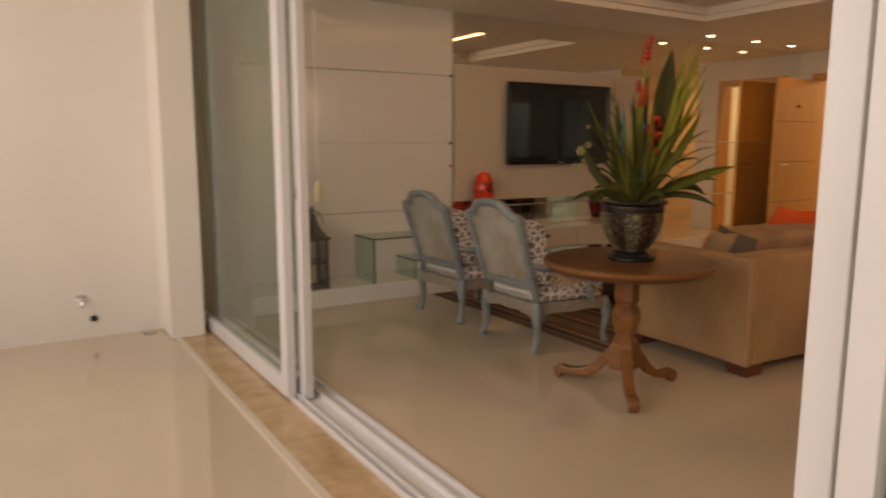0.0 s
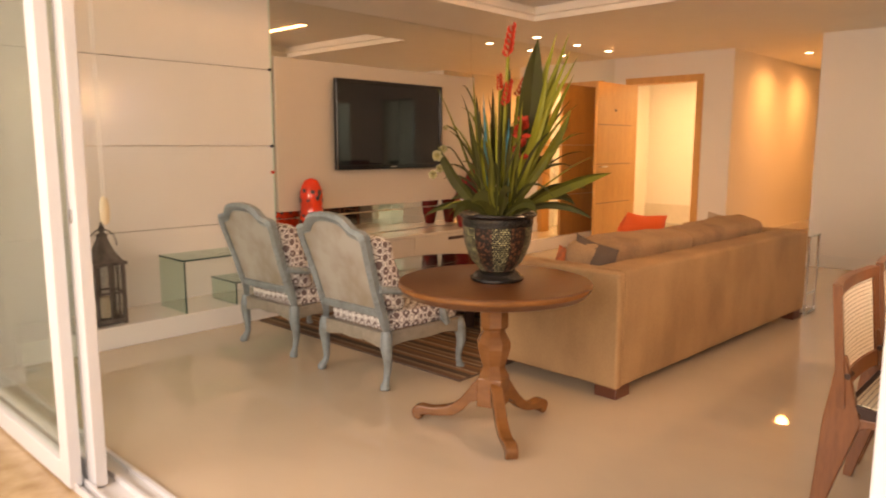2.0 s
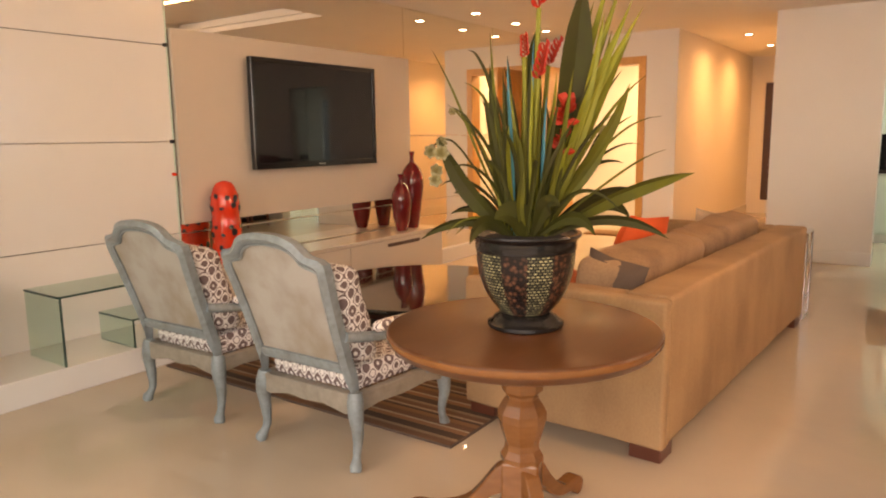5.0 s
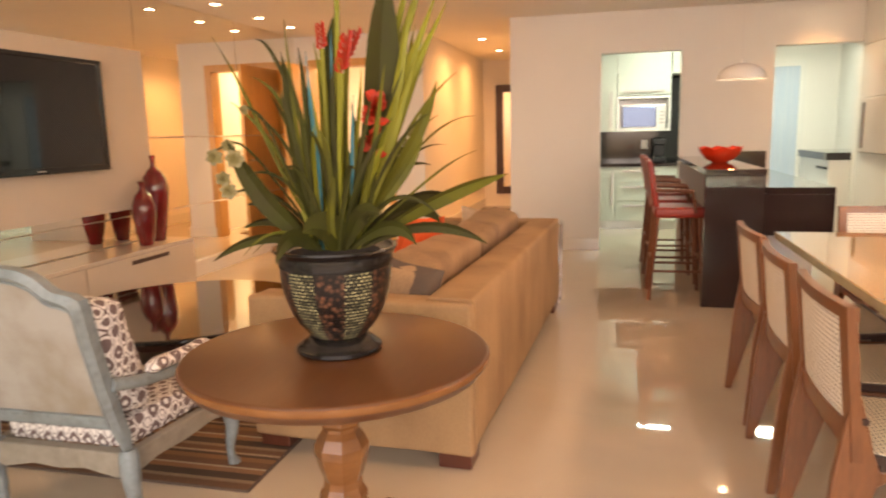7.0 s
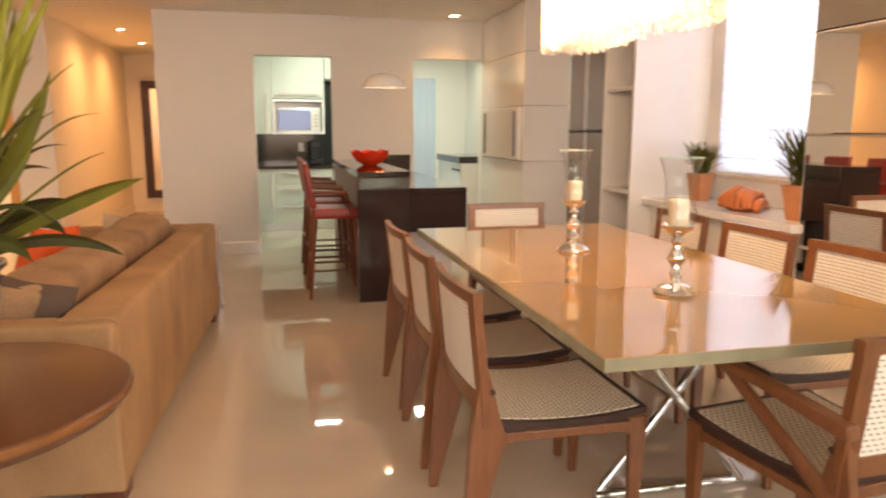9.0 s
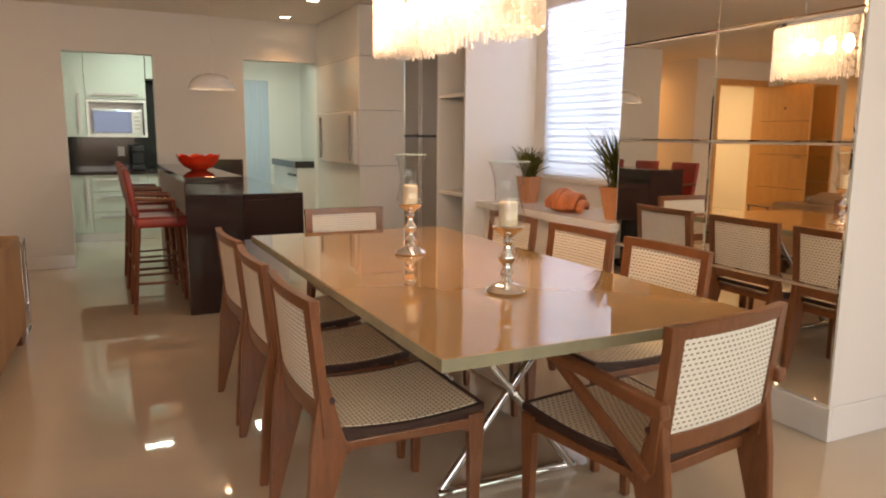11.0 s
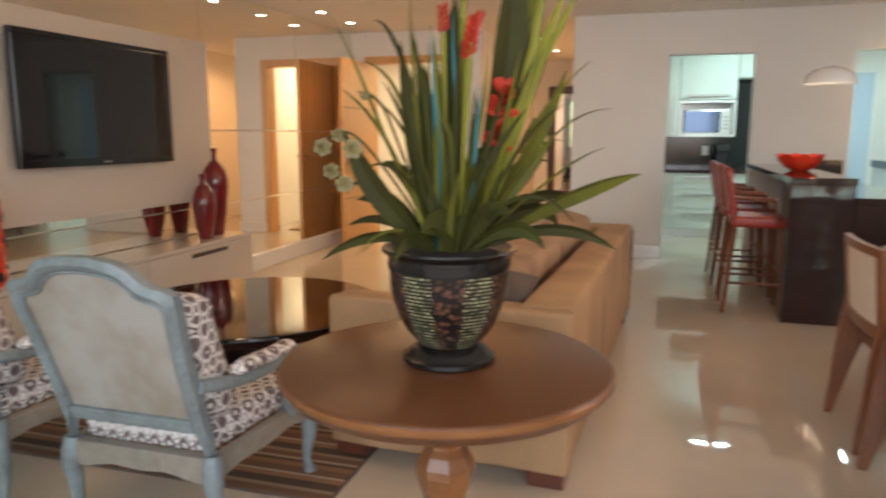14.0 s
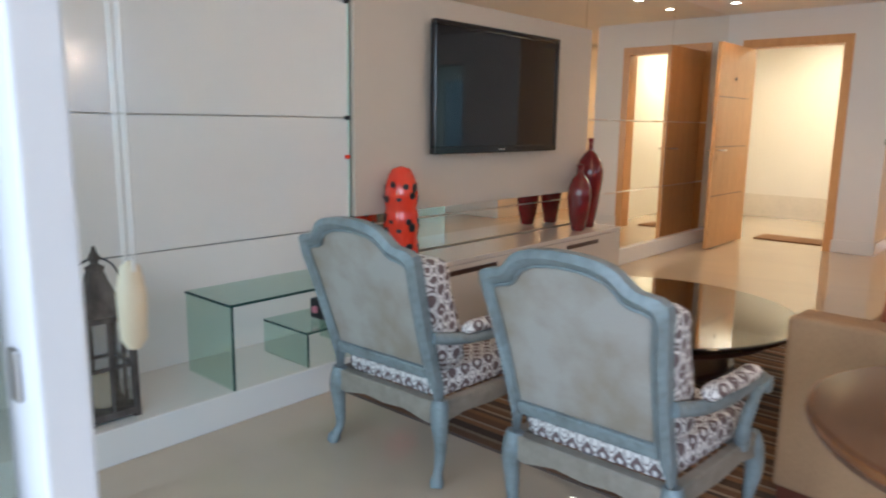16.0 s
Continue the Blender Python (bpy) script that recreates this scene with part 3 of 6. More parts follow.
# ---- sliding doors ----
structure("door_track", boxes([((1.55, -1.25, -0.03), (1.77, 5.96, 0.004)), ((1.55, -1.25, 0.004), (1.558, 5.96, 0.028)), ((1.585, -1.25, 0.004), (1.598, 5.96, 0.028)),
                               ((1.685, -1.25, 0.004), (1.70, 5.96, 0.028)), ((1.755, -1.25, 0.004), (1.77, 5.96, 0.020))]), ALU, "white aluminium sliding door track in the sill", "door track")


def sliding_door(name, x0, y0, y1, handle_at, w=0.09):
    d = tagged(thing(name, "", "", (x0, y0, 0.012)), "white aluminium framed glass sliding door panel", "sliding door", "sliding doors", "structure")
    h, t = 2.39, 0.045
    L = y1 - y0
    part("stile", box((0, 0, 0), (t, w, h), 0.004), ALU, d)
    part("stile", box((0, L - w, 0), (t, L, h), 0.004), ALU, d)
    part("rail", box((0, w, 0), (t, L - w, 0.085), 0.004), ALU, d)
    part("rail", box((0, w, h - 0.08), (t, L - w, h), 0.004), ALU, d)
    g = part("pane", box((t / 2 - 0.004, w - 0.01, 0.08), (t / 2 + 0.004, L - w + 0.01, h - 0.075)), PANE, d, "clear faintly green glass pane")
    g.visible_shadow = False
    part("lock", box((-0.006, handle_at - 0.010, 0.99), (0.0, handle_at + 0.010, 1.04), 0.003), STEEL, d)
    return d


sliding_door("door_1", 1.535, 4.065, 5.95, 1.82)
sliding_door("door_2", 1.604, 4.005, 5.70, 0.045)
sliding_door("door_3", 1.635, -0.25, 1.447, 0.05, 0.066)
sliding_door("door_4", 1.708, -0.15, 1.564, 0.05, 0.072)

# blind cord inside the door
cord = thing("blind_cord", "thin white blind cord with an ivory weight hanging from the lintel", "blind cord", (1.785, 4.22, 0.97))
part("cord", tube([(0, -0.012, 0.1), (0, -0.014, 1.45)], 0.0022, 6), LACQUER, cord)
part("cord", tube([(0, 0.012, 0.1), (0, 0.014, 1.45)], 0.0022, 6), LACQUER, cord)
part("weight", lathe([(0.008, 0), (0.016, 0.012), (0.018, 0.07), (0.012, 0.105), (0.004, 0.112)], 14), CANDLE, cord, "ivory plastic weight", True)

# balcony tap and drain
tap = thing("garden_tap", "small chrome garden tap fixed to the balcony wall", "tap", (0.79, 5.90, 0.26))
part("flange", lathe([(0.028, 0), (0.028, 0.008), (0.012, 0.012)], 16), CHROME, tap, at=pose(0, 0, 0, 90), smooth=True)
part("body", tube([(0, 0, 0), (0, -0.06, 0), (0, -0.075, -0.012), (0, -0.078, -0.05)], [0.010, 0.011, 0.011, 0.009], 12), CHROME, tap, smooth=True)
part("lever", boxes([((-0.028, -0.050, 0.022), (0.028, -0.040, 0.030)), ((-0.004, -0.050, 0.0), (0.004, -0.040, 0.024))], 0.002), CHROME, tap)
cap = thing("pipe_outlet", "small dark capped pipe outlet low on the balcony wall", "pipe", (0.86, 5.90, 0.12))
part("rim", lathe([(0.022, 0), (0.022, 0.012), (0.014, 0.014)], 16), BLACK_MATT, cap, at=pose(0, 0, 0, 90), smooth=True)
drain = thing("floor_drain", "small round metal floor drain in the balcony corner", "drain", (1.18, 5.80, -0.01))
part("grate", lathe([(0.045, 0), (0.045, 0.005), (0.02, 0.007)], 20), STEEL, drain, smooth=True)

# balcony railing that closes the outer side
rail = tagged(thing("balcony_railing", "", "", (-1.25, -3.0, -0.01)), "white parapet with an aluminium handrail along the balcony", "railing", "", "structure")
part("parapet", box((-0.06, 0, 0), (0.06, 8.9, 0.55), 0.005), WHITE_PAINT, rail)
part("handrail", box((-0.03, 0, 1.02), (0.03, 8.9, 1.07), 0.01), ALU, rail)
for i in range(8):
    part("post", box((-0.02, 0.3 + i * 1.18, 0.55), (0.02, 0.34 + i * 1.18, 1.02)), ALU, rail)

# ---- television wall ----
structure("plinth", box((1.90, 5.85, 0), (3.97, 6.38, 0.14), 0.004), LACQUER, "low white lacquered plinth along the wall", "plinth")
wp = thing("wall_panelling", "large white lacquered wall panels with fine horizontal joints", "wall panel", (1.90, 6.34, 0.14))
for z0, z1 in ((0.0, 0.535), (0.54, 1.132), (1.137, 1.735), (1.74, 2.31)):
    part("panel", box((0, 0, z0), (2.058, 0.036, z1), 0.002), LACQUER, wp)
for z, mat in ((1.135, BLACK_MATT), (1.738, BLACK_MATT), (0.925, RED_CERAMIC)):
    part("standoff", lathe([(0.012, 0), (0.012, 0.022), (0.009, 0.025)], 12), mat, wp, at=pose(2.046, 0, z, 90), smooth=True)
part("edge_strip", box((2.0585, -0.004, 0.0), (2.068, 0.036, 2.31)), FROSTED, wp, "pale blue-green glass edge")


def mirror_wall(name, label, origin, columns, rows, face, bv=0.010):
    """Bevelled mirror panels; face is +1 or -1 along y."""
    t = thing(name, label, "mirror", origin)
    for a, b in zip(columns, columns[1:]):
        for c, d in zip(rows, rows[1:]):
            bm = bmesh.new()
            g, dp = 0.002, bv * 0.25
            lo = [(a + g, c + g), (b - g, c + g), (b - g, d - g), (a + g, d - g)]
            hi = [(a + bv, c + bv), (b - bv, c + bv), (b - bv, d - bv), (a + bv, d - bv)]
            rings = [[bm.verts.new((x, y * face, z)) for x, z in ring] for ring, y in ((lo, -0.006), (lo, 0.0), (hi, dp))]
            for p, q in zip(rings, rings[1:]):
                for i in range(4):
                    bm.faces.new((p[i], p[(i + 1) % 4], q[(i + 1) % 4], q[i]))
            bm.faces.new(rings[2])
            bm.faces.new(list(reversed(rings[0])))
            part("panel", bm, MIRROR, t)
    return t


mirror_wall("living_mirror", "wide frameless mirror behind the television", (0, 6.366, 0), (3.97, 6.44, 8.03, 9.42), (0.15, 0.67, 1.295, 2.448), -1, 0.006)
tvp = thing("backing_board", "floating taupe lacquered panel behind the television", "wall panel", (3.975, 6.305, 0.735))
part("board", box((0, 0, 0), (2.46, 0.03, 1.25), 0.003), PANEL, tvp)
part("batten", box((0.3, 0.03, 0.3), (2.1, 0.054, 0.9)), PANEL, tvp)

SCREEN = material("television_screen", (0.008, 0.008, 0.010), 0.04, grain=0.02, scale=4)
SCREEN.node_tree.nodes["Principled BSDF"].inputs["Specular IOR Level"].default_value = 0.55
tv = thing("television", "large black flat television hung on the wall panel", "television", (5.185, 6.215, 1.068))
part("bezel", boxes([((-0.66, 0, 0), (0.66, 0.045, 0.045)), ((-0.66, 0, 0.752), (0.66, 0.045, 0.784)), ((-0.66, 0, 0.045), (-0.625, 0.045, 0.752)), ((0.625, 0, 0.045), (0.66, 0.045, 0.752))], 0.004), BLACK_GLOSS, tv)
part("screen", box((-0.626, 0.008, 0.044), (0.626, 0.03, 0.753)), SCREEN, tv, "dark switched-off screen")
part("back_shell", box((-0.60, 0.03, 0.06), (0.60, 0.075, 0.72), 0.01), BLACK_MATT, tv)
part("bracket", box((-0.2, 0.075, 0.25), (0.2, 0.09, 0.5)), BLACK_MATT, tv)
part("badge", box((-0.035, -0.001, 0.016), (0.035, 0.0, 0.026)), STEEL, tv)

console = thing("media_console", "long low cream lacquered media console with dark slot handles", "console", (3.97, 6.0, 0))
CONSOLE = material("cream_lacquer", (0.66, 0.58, 0.48), 0.22, grain=0.03, scale=30, blotch=0.05, coat=0.4)
part("plinth_base", box((0, -0.012, 0), (2.56, 0.33, 0.05), 0.003), CONSOLE, console)
part("body", box((0, 0.012, 0.05), (2.52, 0.33, 0.435)), CONSOLE, console)
part("top", box((0, 0, 0.435), (2.53, 0.335, 0.462), 0.003), CONSOLE, console)
for x0, x1 in ((0.0, 1.26), (1.264, 2.518)):
    f = part("drawer_front", box((x0 + 0.002, -0.006, 0.054), (x1 - 0.002, 0.011, 0.431), 0.002), CONSOLE, console)
    part("slot_handle", box((x0 + 0.46, -0.010, 0.372), (x0 + 0.90, -0.005, 0.402)), DARK_WOOD, f, "dark recessed slot handle")


def red_stool_vase():
    v = thing("pierced_vase", "tall glossy red ceramic cylinder pierced with holes on the console", "vase", (4.22, 6.19, 0.462))
    radii = ((0.0, 0.086), (0.02, 0.097), (0.06, 0.101), (0.11, 0.099), (0.145, 0.092), (0.18, 0.099), (0.23, 0.101), (0.28, 0.097), (0.315, 0.089), (0.35, 0.095), (0.40, 0.096), (0.45, 0.089), (0.50, 0.073), (0.535, 0.052), (0.55, 0.010))
    part("body", lathe([(r, z) for z, r in radii], 40), RED_CERAMIC, v, smooth=True)
    rnd = random.Random(4)
    # body is uncut: black discs stand in for the shade inside the holes
    for k in range(46):
        row = k % 6
        z = (0.045, 0.10, 0.20, 0.255, 0.38, 0.44)[row] + rnd.uniform(-0.012, 0.012)
        r = float(np.interp(z, [q[0] for q in radii], [q[1] for q in radii]))
        a = (k // 6) * 0.80 + row * 0.35 + rnd.uniform(-0.14, 0.14)
        w = rnd.uniform(0.012, 0.019)
        bm = lathe([(w * 1.15, 0.0), (w * 1.15, 0.0035), (w, 0.0048)], 8)
        part("hole_shade_disc", bm, BLACK_MATT, v, at=pose(r * math.cos(a), r * math.sin(a), z, 0, 90, math.degrees(a)) @ pose(0, 0, -0.0015, 0, 0, rnd.uniform(0, 90)) @ Matrix.Diagonal((1.0, rnd.uniform(0.6, 1.5), 1.0, 1.0)))
    return v


red_stool_vase()
v = thing("bottle_vase", "tall wine-red glazed bottle vase on the console", "vase", (6.30, 6.19, 0.462))
part("body", lathe([(0.05, 0), (0.055, 0.01), (0.075, 0.15), (0.103, 0.38), (0.104, 0.44), (0.085, 0.52), (0.045, 0.575), (0.020, 0.60), (0.017, 0.65), (0.026, 0.69), (0.018, 0.692)], 36), WINE_GLAZE, v, smooth=True)
v = thing("bottle_vase", "squat wine-red glazed vase on the console", "vase", (6.06, 6.13, 0.462))
part("body", lathe([(0.045, 0), (0.052, 0.01), (0.075, 0.12), (0.090, 0.25), (0.086, 0.32), (0.06, 0.39), (0.026, 0.43), (0.020, 0.46), (0.032, 0.50), (0.024, 0.502)], 36), WINE_GLAZE, v, smooth=True)


def glass_table(name, label, where, L, D, H, t=0.012):
    g = thing(name, label, "side table", where, 0, "nesting glass tables")
    for nm, lo, hi in (("top", (0, 0, H - t), (L, D, H)), ("side_panel", (0, 0, 0), (t, D, H - t)), ("side_panel", (L - t, 0, 0), (L, D, H - t))):
        p = part(nm, box(lo, hi), GREEN_GLASS, g)
        p.visible_shadow = False
    part("edge", boxes([((0, -0.002, H - t), (L, 0.0, H)), ((0, -0.002, 0), (t, 0.0, H - t)), ((L - t, -0.002, 0), (L, 0.0, H - t)), ((-0.002, 0, H - t), (0, D, H))]), GLASS_EDGE, g, "dark green polished glass edge")
    return g


glass_table("glass_table", "clear bent-glass side table on the white plinth", (2.91, 5.86, 0.14), 0.75, 0.36, 0.37)
glass_table("glass_table", "small low clear glass table under the larger one", (3.30, 5.87, 0.14), 0.52, 0.34, 0.165, 0.010)
toy = thing("radio_box", "small black device with blue and pink lights on the glass table", "device", (3.58, 6.02, 0.306))
part("case", box((-0.11, -0.05, 0), (0.11, 0.05, 0.10), 0.012), BLACK_MATT, toy)
part("dial", lathe([(0.03, 0), (0.03, 0.01)], 18), material("blue_plastic", (0.04, 0.10, 0.42), 0.3, grain=0.1, scale=20), toy, at=pose(-0.04, -0.05, 0.05, 90))
part("button", lathe([(0.018, 0), (0.018, 0.01)], 14), material("pink_plastic", (0.65, 0.22, 0.28), 0.3, grain=0.1, scale=20), toy, at=pose(-0.112, 0.0, 0.05, 0, -90))


def lantern():
    t = thing("candle_lantern", "weathered grey wooden candle lantern with a pitched roof on the plinth", "lantern", (2.445, 6.0, 0.14))
    w = 0.085
    part("base", box((-w - 0.012, -w - 0.012, 0.012), (w + 0.012, w + 0.012, 0.04), 0.004), OLD_WOOD, t)
    for sx in (-1, 1):
        for sy in (-1, 1):
            part("post", box((sx * w - 0.011, sy * w - 0.011, 0.0), (sx * w + 0.011, sy * w + 0.011, 0.39), 0.003), OLD_WOOD, t)
    for s in (-1, 1):
        for (lo, hi) in (((-w, s * w - 0.006, 0.20), (w, s * w + 0.006, 0.212)), ((-0.006, s * w - 0.006, 0.04), (0.006, s * w + 0.006, 0.38)),
                         ((s * w - 0.006, -w, 0.20), (s * w + 0.006, w, 0.212)), ((s * w - 0.006, -0.006, 0.04), (s * w + 0.006, 0.006, 0.38))):
            part("glazing_bar", box(lo, hi), OLD_WOOD, t)
        for nm, lo, hi in (("pane", (-w, s * (w - 0.004) - 0.001, 0.04), (w, s * (w - 0.004) + 0.001, 0.38)), ("pane", (s * (w - 0.004) - 0.001, -w, 0.04), (s * (w - 0.004) + 0.001, w, 0.38))):
            p = part(nm, box(lo, hi), CLEAR, t)
            p.visible_shadow = False
    part("eave", box((-w - 0.025, -w - 0.025, 0.385), (w + 0.025, w + 0.025, 0.405), 0.004), OLD_WOOD, t)
    part("roof", lathe([(0.135, 0.405), (0.118, 0.42), (0.075, 0.47), (0.045, 0.53), (0.034, 0.56), (0.02, 0.565)], 4, 4), OLD_WOOD, t, at=pose(0, 0, 0, 0, 0, 45))
    part("finial", lathe([(0.03, 0.56), (0.034, 0.575), (0.012, 0.59), (0.022, 0.61), (0.012, 0.63), (0.004, 0.655)], 16), OLD_WOOD, t, smooth=True)
    part("handle", tube([(0.09 * math.cos(a), 0, 0.50 + 0.11 * math.sin(a)) for a in [math.pi * i / 12 for i in range(13)]], 0.004, 8), BLACK_MATT, t)
    part("candle", lathe([(0.035, 0.04), (0.035, 0.17), (0.028, 0.173)], 20), CANDLE, t, "ivory pillar candle", True)
    return t


lantern()

# ---- armchairs ----
BACK_HALF = [(0.258, 0.30), (0.258, 0.40), (0.262, 0.55), (0.272, 0.70), (0.282, 0.79), (0.287, 0.822), (0.281, 0.843), (0.262, 0.854), (0.235, 0.858), (0.208, 0.862), (0.190, 0.872), (0.176, 0.892), (0.152, 0.914), (0.11, 0.929), (0.06, 0.937), (0.0, 0.940)]
PANEL_HALF = [(0.222, 0.425), (0.226, 0.55), (0.235, 0.70), (0.246, 0.785), (0.241, 0.806), (0.214, 0.816), (0.184, 0.821), (0.163, 0.833), (0.149, 0.853), (0.127, 0.873), (0.09, 0.888), (0.045, 0.895), (0.0, 0.897)]


def mirrored(half):
    return [(-a, b) for a, b in half] + [(a, b) for a, b in reversed(half[:-1])]


def leaned(bm, foot=0.36):
    """Lean a back away from the seat above the given height."""
    for v in bm.verts:
        v.co.x -= max(0.0, v.co.z - foot) * 0.325
    return bm


def ring_prism(outer, inner, x0, x1):
    """An upright frame between two outlines of (y, z) with the same start and end."""
    bm = bmesh.new()

    def resample(line, n=60):
        d = [0.0]
        for a, b in zip(line, line[1:]):
            d.append(d[-1] + math.dist(a, b))
        out = []
        for i in range(n + 1):
            s = d[-1] * i / n
            k = max(j for j in range(len(d)) if d[j] <= s + 1e-9)
            k = min(k, len(line) - 2)
            f = (s - d[k]) / (d[k + 1] - d[k])
            out.append((line[k][0] + (line[k + 1][0] - line[k][0]) * f, line[k][1] + (line[k + 1][1] - line[k][1]) * f))
        return out
    o, i = resample(outer), resample(inner)
    mid = [((a[0] + b[0]) / 2, (a[1] + b[1]) / 2) for a, b in zip(o, i)]
    lip = [(b[0] + (a[0] - b[0]) * 0.22, b[1] + (a[1] - b[1]) * 0.22) for a, b in zip(o, i)]
    loops = [(o, x1), (o, x0 + 0.012), (mid, x0 - 0.006), (lip, x0 + 0.001), (i, x0 + 0.014), (i, x1)]
    vs = [[bm.verts.new((x, y, z)) for y, z in ln] for ln, x in loops]
    for a, b in zip(vs, vs[1:] + vs[:1]):
        for k in range(len(a) - 1):
            bm.faces.new((a[k], a[k + 1], b[k + 1], b[k]))
    bm.faces.new([c[0] for c in vs])
    bm.faces.new([c[-1] for c in reversed(vs)])
    return bm


def soft(bm, amount=0.01, scale=5.0, seed=0.0):
    """Uneven, stuffed-looking surface."""
    for v in bm.verts:
        d = noise.noise_vector(v.co * scale + Vector((seed, seed * 1.7, 0)))
        v.co += d * amount
    return bm


def armchair(where):
    c = thing("armchair", "grey-washed carved wooden armchair with linen back and ring-print cushions", "armchair", where, 0, "armchairs on the rug")
    part("back_frame", leaned(ring_prism(mirrored(BACK_HALF), mirrored(PANEL_HALF), -0.295, -0.245)), GREY_WOOD, c, smooth=True)
    part("back_rail", leaned(box((-0.292, -0.226, 0.385), (-0.25, 0.226, 0.432), 0.010)), GREY_WOOD, c)
    part("back_panel", leaned(prism(mirrored([(a * 0.99, b) for a, b in PANEL_HALF]), "x", -0.274, -0.235)), LINEN, c, "beige linen back panel with brown water stains")
    rim = mirrored([(a * 0.985, b - 0.003) for a, b in PANEL_HALF])
    part("back_piping", leaned(tube([(-0.282, y, z) for y, z in rim], 0.005, 6)), GREY_WOOD, c, smooth=True)
    part("seat_rail_back", prism([(-0.262, 0.232), (-0.215, 0.218), (-0.10, 0.240), (0.0, 0.232), (0.10, 0.240), (0.215, 0.218), (0.262, 0.232), (0.262, 0.305), (-0.262, 0.305)], "x", -0.285, -0.240, 0.006), WORN_WOOD, c, "worn grey-brown rail")
    for s in (-1, 1):
        bm = prism([(-0.265, 0.225), (-0.15, 0.240), (0.0, 0.232), (0.15, 0.240), (0.285, 0.215), (0.285, 0.30), (-0.265, 0.305)], "y", -0.018, 0.018, 0.006)
        part("seat_rail_side", bm, WORN_WOOD, c, at=pose(0, s * 0.272, 0, 0, 0, s * 3.5))
    part("seat_rail_front", prism([(-0.29, 0.222), (-0.18, 0.235), (0.0, 0.212), (0.18, 0.235), (0.29, 0.222), (0.29, 0.298), (-0.29, 0.298)], "x", 0.262, 0.298, 0.006), GREY_WOOD, c)
    for s in (-1, 1):
        part("rear_leg", tube(curve_points([(-0.266, s * 0.256, 0.31), (-0.274, s * 0.264, 0.23), (-0.266, s * 0.264, 0.14), (-0.268, s * 0.259, 0.07), (-0.288, s * 0.268, 0.026), (-0.300, s * 0.276, 0.0)], 4),
                               [0.028, 0.031, 0.033, 0.033, 0.032, 0.030, 0.027, 0.025, 0.024, 0.022, 0.020, 0.019, 0.018, 0.017, 0.018, 0.020, 0.024, 0.026, 0.025, 0.023, 0.020], 10), GREY_WOOD, c, smooth=True)
        part("front_leg", tube(curve_points([(0.262, s * 0.285, 0.30), (0.275, s * 0.292, 0.23), (0.278, s * 0.297, 0.16), (0.262, s * 0.292, 0.085), (0.265, s * 0.296, 0.035), (0.280, s * 0.302, 0.0)], 4),
                                [0.026, 0.030, 0.033, 0.035, 0.034, 0.033, 0.031, 0.029, 0.027, 0.025, 0.022, 0.020, 0.018, 0.017, 0.017, 0.018, 0.019, 0.022, 0.024, 0.023, 0.020], 10), GREY_WOOD, c, smooth=True)
        part("arm", tube(curve_points([(-0.315, s * 0.262, 0.545), (-0.20, s * 0.292, 0.525), (-0.05, s * 0.312, 0.515), (0.10, s * 0.320, 0.522), (0.185, s * 0.322, 0.512), (0.215, s * 0.322, 0.485)], 4), 0.021, 10), GREY_WOOD, c, smooth=True)
        part("arm_scroll", lathe([(0.012, -0.026), (0.028, -0.022), (0.030, 0.0), (0.028, 0.022), (0.012, 0.026)], 16), GREY_WOOD, c, at=pose(0.205, s * 0.322, 0.490, 90), smooth=True)
        part("arm_support", tube(curve_points([(0.185, s * 0.320, 0.50), (0.12, s * 0.318, 0.44), (0.115, s * 0.305, 0.37), (0.16, s * 0.29, 0.29)], 5), [0.018] * 5 + [0.020] * 6 + [0.024] * 5, 10), GREY_WOOD, c, smooth=True)
        part("arm_pad", tube(curve_points([(-0.19, s * 0.296, 0.548), (-0.14, s * 0.302, 0.560), (0.0, s * 0.314, 0.555), (0.09, s * 0.319, 0.556), (0.12, s * 0.320, 0.545)], 4), [0.012, 0.02, 0.026, 0.029] + [0.030] * 9 + [0.028, 0.024, 0.018, 0.010], 12, flat=0.75), RING_CLOTH, c, "ring-print arm pad", True)
    seat = prism([(-0.245, -0.235), (0.275, -0.275), (0.29, 0.0), (0.275, 0.275), (-0.245, 0.235)], "z", 0.295, 0.40, 0.03)
    part("seat_cushion", seat, RING_CLOTH, c, "ring-print seat cushion", True)
    bm = box((-0.232, -0.262, 0.405), (-0.075, 0.262, 0.815), 0.05, 4)
    bmesh.ops.subdivide_edges(bm, edges=[e for e in bm.edges if e.calc_length() > 0.2], cuts=6, use_grid_fill=True)
    part("back_cushion", soft(leaned(bm), 0.012, 6, 2.0), RING_CLOTH, c, "ring-print back cushion", True)
    return c


first = armchair((3.375, 4.308, 0.0))
copy_thing(first, pose(3.385, 5.163, 0.0, 0, 0, 1.5))

# ---- rug, coffee table, sofa ----
rug = thing("striped_rug", "flat brown and cream striped wool rug on the polished floor", "rug", (3.46, 3.85, 0))
part("woven_field", box((0, 0, 0), (2.82, 1.96, 0.011), 0.004), RUG, rug)
part("border", boxes([((-0.008, -0.008, 0), (2.828, 0.0, 0.009)), ((-0.008, 1.96, 0), (2.828, 1.968, 0.009)), ((-0.008, 0, 0), (0, 1.96, 0.009)), ((2.82, 0, 0), (2.828, 1.96, 0.009))]), DARK_SUEDE, rug)

